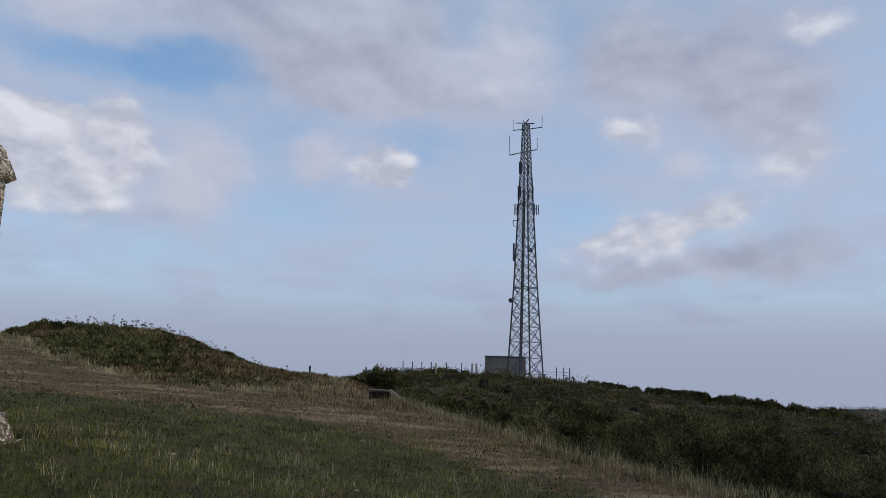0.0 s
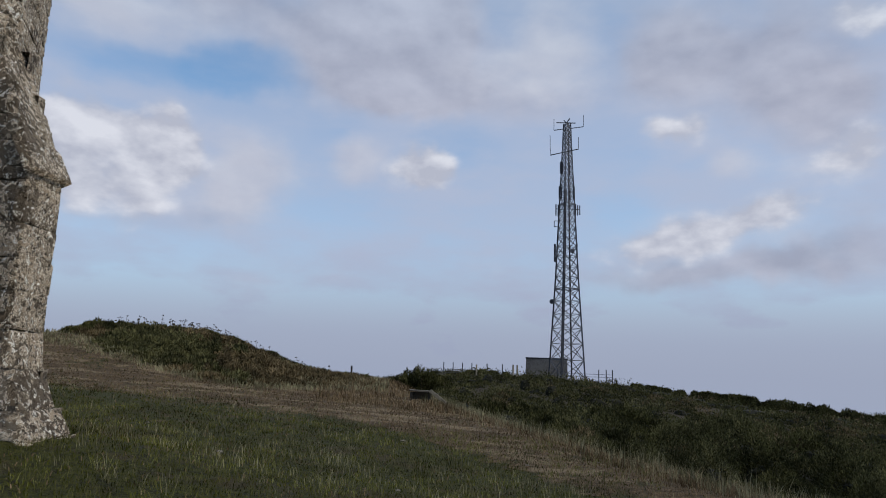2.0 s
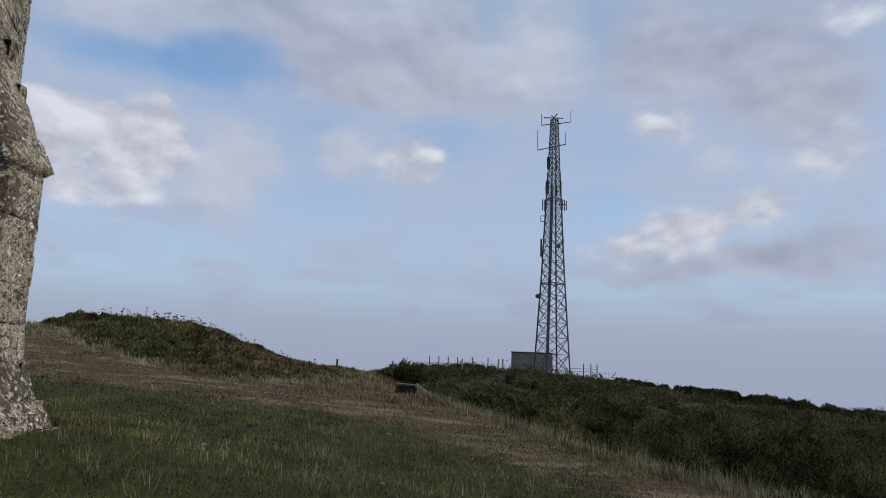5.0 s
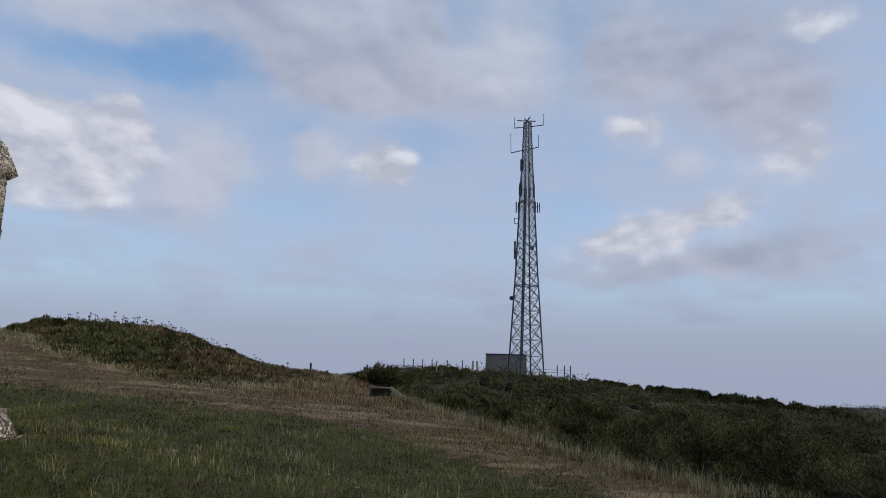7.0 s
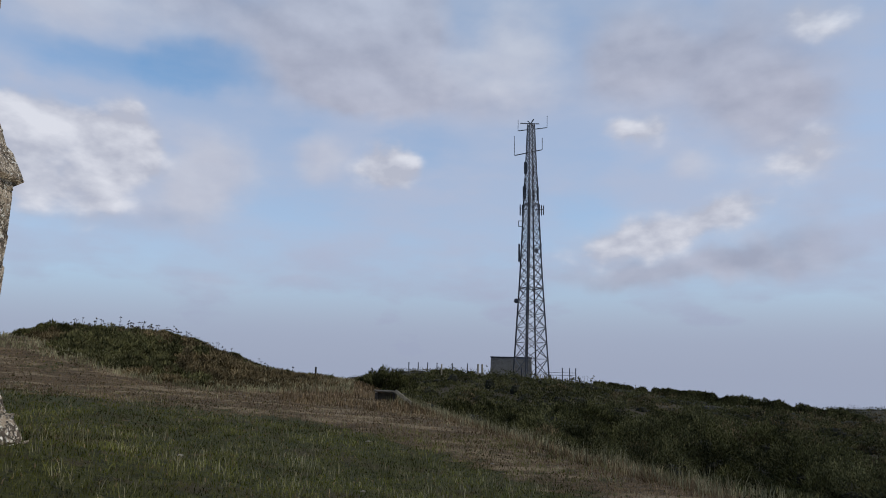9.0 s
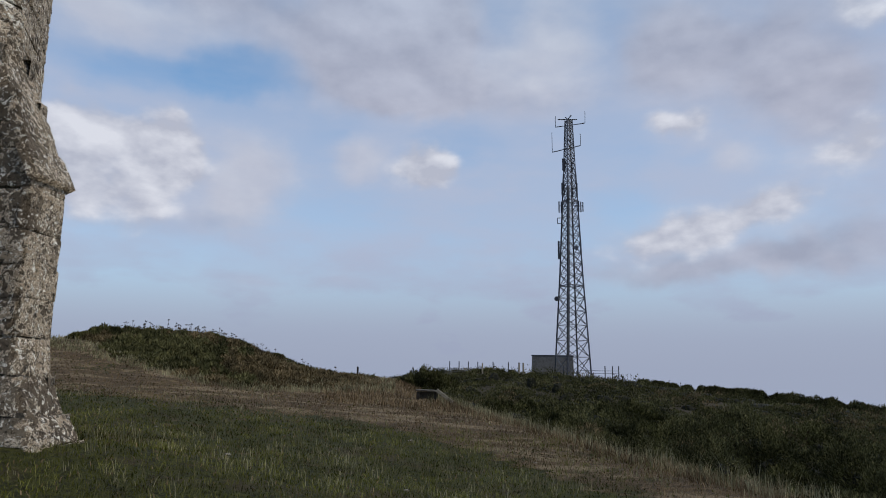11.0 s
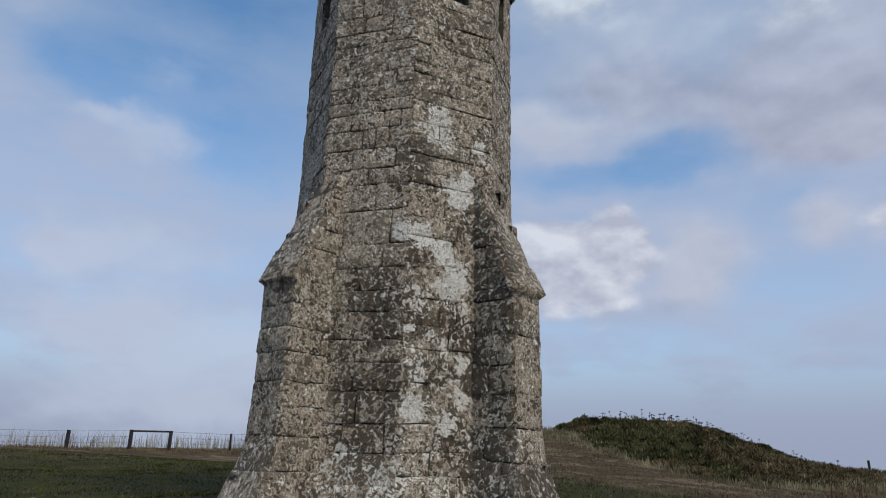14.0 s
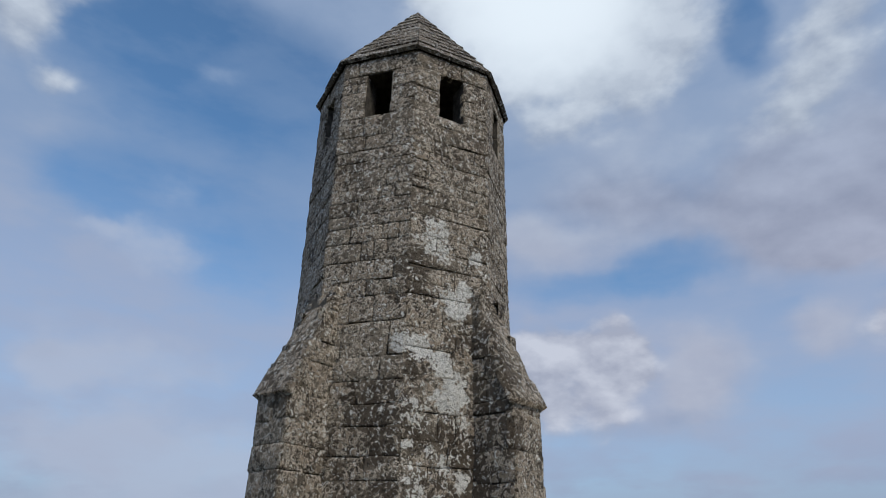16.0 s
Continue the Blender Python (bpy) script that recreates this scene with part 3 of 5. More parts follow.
def stone_shape(seed, round_edge):
    """A rough-faced block one unit wide, deep and high; its face looks to -y."""
    rng = random.Random(seed)
    us = [-0.5, -0.5 + round_edge, 0.5 - round_edge, 0.5]
    bm = bmesh.new()
    grid = []
    skew = [(rng.uniform(-0.02, 0.02), rng.uniform(-0.035, 0.035)) for _ in range(4)]
    for j, b in enumerate(us):
        row = []
        for i, a in enumerate(us):
            edge = (i in (0, 3)) + (j in (0, 3))
            y = (0.0, 0.03, 0.08)[edge] + rng.uniform(-0.09, 0.06)
            c = skew[(i > 1) + 2 * (j > 1)]
            row.append(bm.verts.new((a + c[0] * (1 if edge else 0.5) + rng.uniform(-0.02, 0.02), y, b + c[1] + rng.uniform(-0.03, 0.03))))
        grid.append(row)
    for j in range(3):
        for i in range(3):
            bm.faces.new((grid[j][i], grid[j][i + 1], grid[j + 1][i + 1], grid[j + 1][i]))
    rim = [grid[0][i] for i in range(4)] + [grid[j][3] for j in range(1, 4)] + [grid[3][i] for i in (2, 1, 0)] + [grid[j][0] for j in (2, 1)]
    back = [bm.verts.new((v.co.x, 1.0, v.co.z)) for v in rim]
    for i in range(len(rim)):
        j = (i + 1) % len(rim)
        bm.faces.new((rim[i], back[i], back[j], rim[j]))
    bmesh.ops.recalc_face_normals(bm, faces=bm.faces)
    me = mesh_of("stone", bm, STONE)
    me.polygons.foreach_set("use_smooth", [True] * len(me.polygons))
    return me


STONE_SHAPES = [stone_shape(100 + i, 0.07 + 0.02 * (i % 4)) for i in range(28)]


def courses(lo, hi, rng, stops=()):
    """Course heights from lo to hi: large blocks low down, small ones higher up, with beds at the stops."""
    z, out = lo, []
    while z < hi - 0.03:
        h = rng.uniform(0.26, 0.48) if z < 4.6 else rng.uniform(0.15, 0.31)
        nxt = z + h
        for s in (*stops, hi):
            if z < s - 0.03 and nxt > s - 0.13:
                nxt = min(nxt, s) if nxt > s else s
        out.append((z, nxt))
        z = nxt
    return out


def lay_stones(parent, origin, out_way, along, dist, span, zs, rng, hole=None, joined=False):
    """Lays courses of stones on one face. dist(z): how far out the face stands; span(z): its two ends along it."""
    up = Vector((0, 0, 1))
    verts, faces = [], []
    for z0, z1 in zs:
        zm = (z0 + z1) / 2
        a, b = span(zm)
        runs = [(a, b)]
        if hole and z1 > hole[2] + 0.02 and z0 < hole[3] - 0.02:
            runs = [(a, hole[0]), (hole[1], b)]
        for lo, hi in runs:
            u = lo
            while u < hi - 0.02:
                w = rng.uniform(0.20, 0.68) * (1.15 if zm < 4.6 else 0.85)
                if hi - u - w < 0.16:
                    w = hi - u
                gap = rng.uniform(0.003, 0.016) if zm > 4.2 else rng.uniform(0.002, 0.009)
                mid = u + w / 2
                d0, d1 = dist(z0), dist(z1)
                lean = (up * (z1 - z0) + out_way * (d1 - d0))
                tall = lean.length
                zdir = lean.normalized()
                xdir = along
                ydir = zdir.cross(xdir)
                if ydir.dot(out_way) > 0:
                    ydir = -ydir
                proud = rng.uniform(-0.008, 0.009)
                p = origin + out_way * ((d0 + d1) / 2 + proud) + along * mid + up * zm
                m = Matrix((xdir, ydir, zdir)).transposed().to_4x4()
                m = Matrix.Translation(p) @ m @ Matrix.Rotation(rng.uniform(-0.02, 0.02), 4, "Y") @ Matrix.Diagonal((max(0.04, w - gap), 0.13, max(0.04, tall - gap), 1))
                shape = STONE_SHAPES[rng.randrange(len(STONE_SHAPES))]
                if joined:
                    k = len(verts)
                    verts += [tuple(m @ v.co) for v in shape.vertices]
                    faces += [tuple(k + i for i in f.vertices) for f in shape.polygons]
                else:
                    ob = new("stone", shape)
                    ob.parent = parent
                    ob.matrix_world = m
                u += w
    if joined:
        ob = new("stonework", raw("stonework", verts, faces, STONE))
        ob.parent = parent
        tagged(ob, kind="stuff")


def wall_panel(k, inner=1.22):
    """The mortar core of one side of the octagon, with its opening through."""
    bm = bmesh.new()
    a = FACING + radians(22.5 + 45 * k)
    nrm, t = Vector((math.cos(a), math.sin(a), 0)), Vector((-math.sin(a), math.cos(a), 0))
    zs = [T_BASE - 0.3, 0.75, 0.95, 1.15, 1.4, 3.0, 5.2, SILL, HEAD, EAVE]
    c, s = math.cos(radians(22.5)), math.sin(radians(22.5))
    front, rear = [], []
    for z in zs:
        r = corner_radius(z) - 0.03
        cols = (-r * s, -HALF, HALF, r * s)
        front.append([bm.verts.new(TOWER + nrm * r * c + t * u + Vector((0, 0, z))) for u in cols])
        rear.append([bm.verts.new(TOWER + nrm * inner * c + t * u + Vector((0, 0, z))) for u in (-inner * s, -HALF, HALF, inner * s)])
    h = zs.index(SILL)
    for j in range(len(zs) - 1):
        for i in range(3):
            if (i, j) == (1, h):
                continue
            bm.faces.new((front[j][i], front[j][i + 1], front[j + 1][i + 1], front[j + 1][i]))
            bm.faces.new((rear[j][i], rear[j + 1][i], rear[j + 1][i + 1], rear[j][i + 1]))
    for p, q in (((h, 1), (h, 2)), ((h, 2), (h + 1, 2)), ((h + 1, 2), (h + 1, 1)), ((h + 1, 1), (h, 1))):
        bm.faces.new((front[p[0]][p[1]], rear[p[0]][p[1]], rear[q[0]][q[1]], front[q[0]][q[1]]))
    return bm, nrm, t


def build_tower():
    tower = thing("stone_tower", (TOWER.x, TOWER.y, T_BASE), "weathered lichened octagonal stone tower with buttresses, standing on turf", "tower")
    base = Vector((TOWER.x, TOWER.y, 0))
    c, s = math.cos(radians(22.5)), math.sin(radians(22.5))
    for k in range(8):
        rng = random.Random(40 + k)
        bm, nrm, t = wall_panel(k)
        seen = k in (0, 1, 6, 7)
        wall = part("wall", bm, MORTAR, tower)
        wall.matrix_parent_inverse = tower.matrix_world.inverted()
        zs = courses(T_BASE, EAVE + 0.02, rng, (SILL, HEAD))
        lay_stones(wall, base, nrm, t, lambda z: corner_radius(z) * c, lambda z: (-corner_radius(z) * s, corner_radius(z) * s), zs, rng,
                   (-HALF, HALF, SILL, HEAD), not seen)
    for k in range(4):
        rng = random.Random(90 + k)
        a = FACING + radians(45 + 90 * k)
        e, t = Vector((math.cos(a), math.sin(a), 0)), Vector((-math.sin(a), math.cos(a), 0))
        bm = bmesh.new()
        rings = []
        for z in (T_BASE - 0.3, 0.8, 1.0, 1.25, 1.7, SLOPE_LOW, SLOPE_TOP - 0.05):
            o, w = buttress_out(z) - 0.03, buttress_half(z) - 0.03
            rings.append([bm.verts.new(base + e * q + t * u + Vector((0, 0, z))) for q, u in ((1.2, -w), (o, -w), (o, w), (1.2, w))])
        for p, q in zip(rings, rings[1:]):
            for i in range(4):
                bm.faces.new((p[i], p[(i + 1) % 4], q[(i + 1) % 4], q[i]))
        bm.faces.new(rings[-1])
        bmesh.ops.recalc_face_normals(bm, faces=bm.faces)
        butt = part("buttress", bm, MORTAR, tower)
        butt.matrix_parent_inverse = tower.matrix_world.inverted()
        seen = k in (0, 3)
        zs = courses(T_BASE, SLOPE_LOW - 0.02, rng)
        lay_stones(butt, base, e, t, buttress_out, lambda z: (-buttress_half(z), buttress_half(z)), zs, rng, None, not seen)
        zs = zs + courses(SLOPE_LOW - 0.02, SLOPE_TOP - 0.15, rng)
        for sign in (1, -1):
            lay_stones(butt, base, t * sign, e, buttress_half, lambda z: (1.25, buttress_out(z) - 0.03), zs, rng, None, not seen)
        # sloping top of overlapping slabs, the lowest standing out as a drip
        top, low = Vector((1.50, 0, SLOPE_TOP + 0.02)), Vector((2.265, 0, SLOPE_LOW - 0.03))
        run = top - low
        steps = [0.0, 0.2, 0.43, 0.62, 0.82, 1.0]
        tilt = math.atan2(-run.x, run.z)
        for i in range(5):
            q0, q1 = low + run * steps[i], low + run * (steps[i + 1] + 0.03)
            m = (q0 + q1) / 2
            frame_m = Matrix.Translation(base) @ Matrix.Rotation(a, 4, "Z") @ Matrix.Translation((m.x, 0, m.z)) @ Matrix.Rotation(-tilt + rng.uniform(-0.05, 0.03), 4, "Y")
            wide = 2 * buttress_half(3.5) + (0.08 if i == 0 else 0.02) - 0.02 * i
            cut = [-0.5, rng.uniform(-0.2, 0.2), 0.5] if i % 2 else [-0.5, 0.5]
            for g0, g1 in zip(cut, cut[1:]):
                ob = new("slab", STONE_SHAPES[rng.randrange(len(STONE_SHAPES))])
                ob.parent = butt
                turn_out = Matrix.Rotation(math.pi / 2, 4, "Z")
                ob.matrix_world = (frame_m @ Matrix.Translation((-0.025 + 0.02 * (i == 0), (g0 + g1) / 2 * wide, 0)) @ turn_out
                                   @ Matrix.Diagonal(((g1 - g0) * wide, 0.13, (q1 - q0).length, 1)))
    # roof: courses of stone slabs that step in, on a solid core
    bm = bmesh.new()
    ring = [bm.verts.new(base + Vector((math.cos(FACING + radians(45 * i)) * 1.66, math.sin(FACING + radians(45 * i)) * 1.66, EAVE + 0.03))) for i in range(8)]
    tip = bm.verts.new(base + Vector((0, 0, APEX - 0.06)))
    for i in range(8):
        bm.faces.new((ring[i], ring[(i + 1) % 8], tip))
    bm.faces.new(ring[::-1])
    roof = part("roof", bm, MORTAR, tower)
    roof.matrix_parent_inverse = tower.matrix_world.inverted()
    rng = random.Random(7)
    n = 11
    for j in range(n):
        for i in range(8):
            f0, f1 = j / n, min(0.985, (j + 1.12) / n)
            r0, r1 = 1.71 * (1 - f0) + 0.012, 1.71 * (1 - f1) + 0.012
            z0, z1 = EAVE + 0.02 + (APEX - EAVE) * f0, EAVE + 0.02 + (APEX - EAVE) * f1
            pieces = 3 if j < 3 else 2 if j < 7 else 1
            a0, a1 = FACING + radians(45 * i), FACING + radians(45 * i + 45)
            c0, c1 = Vector((math.cos(a0), math.sin(a0), 0)), Vector((math.cos(a1), math.sin(a1), 0))
            cut = [0.0] + sorted((q + rng.uniform(-0.25, 0.25)) / pieces for q in range(1, pieces)) + [1.0]
            for g0, g1 in zip(cut, cut[1:]):
                lift = rng.uniform(0.010, 0.026)
                bm = bmesh.new()
                p0, p1 = c0.lerp(c1, g0 + 0.006), c0.lerp(c1, g1 - 0.006)
                up = Vector((0, 0, 1))
                low0, low1 = base + p0 * r0 + up * z0, base + p1 * r0 + up * z0
                hi0, hi1 = base + p0 * r1 + up * (z1 - 0.01), base + p1 * r1 + up * (z1 - 0.01)
                nrm = (p0 + p1).normalized() * 0.8 + up * 0.6
                under = [bm.verts.new(q - nrm * 0.05) for q in (low0, low1, hi1, hi0)]
                over = [bm.verts.new(q + nrm * h) for q, h in ((low0, lift + rng.uniform(-.012, .012)), (low1, lift + rng.uniform(-.012, .012)), (hi1, 0.006), (hi0, 0.006))]
                bm.faces.new(under[::-1]), bm.faces.new(over)
                for q in range(4):
                    bm.faces.new((under[q], under[(q + 1) % 4], over[(q + 1) % 4], over[q]))
                bmesh.ops.recalc_face_normals(bm, faces=bm.faces)
                ob = part("slab", bm, SLAB, roof)
                ob.matrix_world = Matrix.Identity(4)
    bm = bmesh.new()
    box(bm, (0.2, 0.18, 0.22), Matrix.Translation(base + Vector((0, 0, APEX - 0.08))) @ Matrix.Rotation(FACING, 4, "Z"), 0.05, 0.5)
    cap = part("capstone", bm, SLAB, tower)
    cap.matrix_world = Matrix.Identity(4)
    # a floor under the openings
    bm = bmesh.new()
    bmesh.ops.create_cone(bm, cap_ends=True, segments=8, radius1=1.3, radius2=1.3, depth=0.2)
    bmesh.ops.transform(bm, matrix=Matrix.Translation(base + Vector((0, 0, 7.3))) @ Matrix.Rotation(FACING, 4, "Z"), verts=bm.verts)
    fl = part("lantern_floor", bm, MORTAR, tower)
    fl.matrix_world = Matrix.Identity(4)
    # loose footing stones along the foot
    for i in range(46):
        an = FACING + rng.uniform(-1.9, 1.9)
        near_b = min(abs(an - FACING - radians(45)), abs(an - FACING + radians(45)), abs(an - FACING - radians(135)), abs(an - FACING + radians(135)))
        r = 1.86 + (0.56 if near_b < 0.15 else 0.0) + rng.uniform(-0.06, 0.06)
        p = base + Vector((math.cos(an) * r, math.sin(an) * r, 0))
        p.z = float(land(p.x, p.y)) - 0.01
        ob = new("stone", STONE_SHAPES[rng.randrange(len(STONE_SHAPES))])
        ob.parent = tower
        w = rng.uniform(0.15, 0.4)
        ob.matrix_world = Matrix.Translation(p) @ Matrix.Rotation(an + math.pi / 2 + rng.uniform(-.3, .3), 4, "Z") @ Matrix.Rotation(-0.9 + rng.uniform(-.2, .2), 4, "X") @ Matrix.Diagonal((w, 0.16, rng.uniform(0.10, 0.2), 1))


build_tower()

# ---- the radio mast and its compound ----
MAST = Vector((17.96, 113.6, 0.6))
MAST_TURN = math.atan2(-MAST.y, -MAST.x) + radians(90 - 15.7)


def mast_half(z):
    """Distance of the legs from the mast's axis at a height over its foot."""
    return float(np.interp(z, (0, 17.0, 35.0, 45.0), (3.12, 2.0, 1.1, 0.66)))


def mast_corner(i, z):
    a = MAST_TURN + radians(90 * i)
    return Vector((math.cos(a), math.sin(a), 0)) * mast_half(z) + Vector((0, 0, z))


def build_mast():
    mast = thing("radio_mast", MAST, "tall grey steel lattice radio mast with aerials on a scrubby hill", "radio mast")
    for i in range(4):
        bm = bmesh.new()
        zs = (0, 17.0, 35.0, 45.0)
        for a, b in zip(zs, zs[1:]):
            beam(bm, mast_corner(i, a), mast_corner(i, b), 0.26 if a < 30 else 0.17)
        # far and left legs take the darker steel: their shade is in the colour
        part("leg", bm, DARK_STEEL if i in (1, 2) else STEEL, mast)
    levels = [0.0]
    while levels[-1] < 44.6:
        levels.append(min(45.0, levels[-1] + max(0.9, 1.3 * mast_half(levels[-1]) * 0.72)))
    for a, b in zip(levels, levels[1:]):
        for i in range(4):
            j = (i + 1) % 4
            for name, p, q, w in (("brace", (i, a), (j, b), 0.12), ("brace", (j, a), (i, b), 0.12), ("strut", (i, b), (j, b), 0.09)):
                bm = bmesh.new()
                beam(bm, mast_corner(*p), mast_corner(*q), w)
                part(name, bm, STEEL, mast)
    # climbing ladder and feeder cables up one corner
    bm = bmesh.new()
    zs = np.linspace(0.5, 33, 12)
    for k in (-0.16, 0.16):
        for a, b in zip(zs, zs[1:]):
            side = Vector((k, -0.25, 0))
            beam(bm, mast_corner(3, a) * 0.98 + side, mast_corner(3, b) * 0.98 + side, 0.16)
    part("feeder_cables", bm, DARK_STEEL, mast)
    view = Vector((-MAST.x, -MAST.y, 0)).normalized()
    right = Vector((-view.y, view.x, 0))

    def bar(name, a, b, w, label=""):
        bm = bmesh.new()
        beam(bm, a, b, w)
        return part(name, bm, DARK_STEEL, mast, label)

    def up(z, r=0.0, f=0.0):
        return right * r + view * f + Vector((0, 0, z))

    # two cross arms with upright rods at the top
    bar("cross_arm", up(39.0, -2.93, 0.3), up(40.0, 2.0, 0.3), 0.16)
    bar("rod_aerial", up(39.0, -2.93, 0.3), up(42.7, -3.0, 0.3), 0.10)
    bar("rod_aerial", up(40.0, 2.0, 0.3), up(42.2, 2.0, 0.3), 0.10)
    bar("cross_arm", up(43.7, -2.34, 0.2), up(43.9, -0.3, 0.2), 0.14)
    bar("cross_arm", up(43.9, 0.3, 0.2), up(44.2, 2.87, 0.2), 0.14)
    bar("rod_aerial", up(43.7, -2.34, 0.2), up(45.8, -2.32, 0.2), 0.10)
    bar("rod_aerial", up(44.2, 2.87, 0.2), up(46.4, 2.9, 0.2), 0.10)
    bar("cross_arm", up(45.2, -1.92), up(45.0, 1.5), 0.16)
    bar("cross_arm", up(44.7, -0.4), up(45.9, 0.5), 0.2)
    bar("cross_arm", up(44.4, 0.6), up(45.6, -0.6), 0.16)

    def panel(z, r, h, w, f=0.4):
        bm = bmesh.new()
        box(bm, (w, 0.18, h), Matrix.Translation(up(z, r, f)) @ Matrix.Rotation(math.atan2(right.y, right.x), 4, "Z"), 0.03)
        aerial = part("panel_aerial", bm, DARK_STEEL, mast)
        bm = bmesh.new()
        beam(bm, up(z + h * 0.1, r, f), up(z + h * 0.1, r * 0.4, 0), 0.12)
        part("bracket", bm, STEEL, aerial)

    for z, r, h, w in ((36.6, -0.95, 2.2, 0.6), (36.2, 0.4, 1.9, 0.35), (32.1, -1.3, 2.3, 0.3), (32.0, -0.95, 2.0, 0.2), (32.0, 1.2, 2.2, 0.32), (31.6, 0.45, 1.9, 0.35),
                       (28.9, -1.9, 2.0, 0.2), (28.8, -1.5, 2.1, 0.25), (28.9, 1.5, 2.0, 0.2), (28.8, 1.85, 1.9, 0.2), (28.8, 2.2, 1.7, 0.18),
                       (21.2, -2.05, 3.2, 0.34), (21.6, 1.7, 2.6, 0.25)):
        panel(z, r, h, w)
    # a box frame, small dishes and a platform
    bm = bmesh.new()
    for p, q in (((26.0, -2.2), (26.0, -1.4)), ((27.0, -2.2), (27.0, -1.4)), ((26.0, -2.2), (27.0, -2.2))):
        beam(bm, up(*p), up(*q), 0.12)
    part("box_frame", bm, DARK_STEEL, mast)
    for z, r in ((12.7, -2.5), (21.5, 0.9)):
        bm = bmesh.new()
        bmesh.ops.create_cone(bm, cap_ends=True, segments=16, radius1=0.42, radius2=0.3, depth=0.35)
        bmesh.ops.transform(bm, matrix=Matrix.Translation(up(z, r, 1.2)) @ view.to_track_quat("Z", "Y").to_matrix().to_4x4(), verts=bm.verts)
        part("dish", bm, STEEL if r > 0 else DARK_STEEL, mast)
    for z in (30.0, 15.0):
        bm = bmesh.new()
        for i in range(4):
            beam(bm, mast_corner(i, z) * 1.0 + Vector((0, 0, 0.02)), mast_corner((i + 1) % 4, z), 0.2)
        part("platform_frame", bm, STEEL, mast)


build_mast()


def build_hut():
    at = Vector((15.9, 124.0, 0.0))
    a = math.degrees(math.atan2(at.x, at.y))
    hut = thing("equipment_hut", (at.x, at.y, 0.0), "flat-roofed grey concrete equipment hut beside the mast", "hut", turn=-a)
    bm = bmesh.new()
    box(bm, (7.6, 4.0, 4.0), pose(0, 0, 1.75), 0.08, 0.975)
    part("body", bm, CONCRETE, hut)
    bm = bmesh.new()
    box(bm, (7.6, 4.1, 0.22), pose(0, 0, 3.85), 0.05)
    part("roof", bm, DARK_STEEL, hut, "dark flat roof with a shallow edge")


build_hut()


def polar(az, d):
    return math.sin(radians(az)) * d, math.cos(radians(az)) * d


def compound_fence():
    x, y = polar(4, 98)
    fence = thing("compound_fence", (x, y, float(land(x, y))), "thin steel compound fence posts and rails standing in the scrub", "fence")
    spots = [(a, 98.0) for a in (-1.4, -0.6, 0.2, 1.0, 2.3, 3.6)] + [(8.2, 104.0), (9.4, 104.0), (11.6, 104.0), (12.2, 104.0), (12.7, 104.0)]
    tops = []
    for i, (az, d) in enumerate(spots):
        x, y = polar(az, d)
        top = 1.6 + d * math.tan(radians(0.45 if i < 6 else 0.25))
        bm = bmesh.new()
        beam(bm, (x, y, float(land(x, y)) - 0.2), (x, y, top), 0.13, sides=6)
        part("post", bm, DARK_STEEL, fence).matrix_world = Matrix.Identity(4)
        tops.append(Vector((x, y, top)))
    for lo, hi, drops in ((0, 6, (1.0, 1.5)), (6, 11, (0.7, 1.1))):
        for p, q in zip(tops[lo:hi], tops[lo + 1:hi]):
            for dz in drops:
                bm = bmesh.new()
                beam(bm, p - Vector((0, 0, dz)), q - Vector((0, 0, dz)), 0.06)
                part("rail", bm, STEEL, fence).matrix_world = Matrix.Identity(4)


compound_fence()


def scrub_posts():
    for az, d, h, w, mat in ((1.4, 72, 1.5, 0.14, PALE_WOOD), (4.5, 72, 1.5, 0.15, PALE_WOOD), (4.85, 73, 1.5, 0.15, PALE_WOOD), (-9.2, 40, 0.8, 0.10, DARK_WOOD)):
        x, y = polar(az, d)
        z = float(land(x, y))
        bm = bmesh.new()
        box(bm, (w, w, h), pose(0, 0, h / 2 - 0.1, 1.5, -1, 20), 0.02)
        ob = new("fence_post", mesh_of("fence_post", bm, mat))
        ob.location = (x, y, z)
        tagged(ob, "weathered wooden post standing among gorse and grass", "post", "lone posts in the scrub")


scrub_posts()


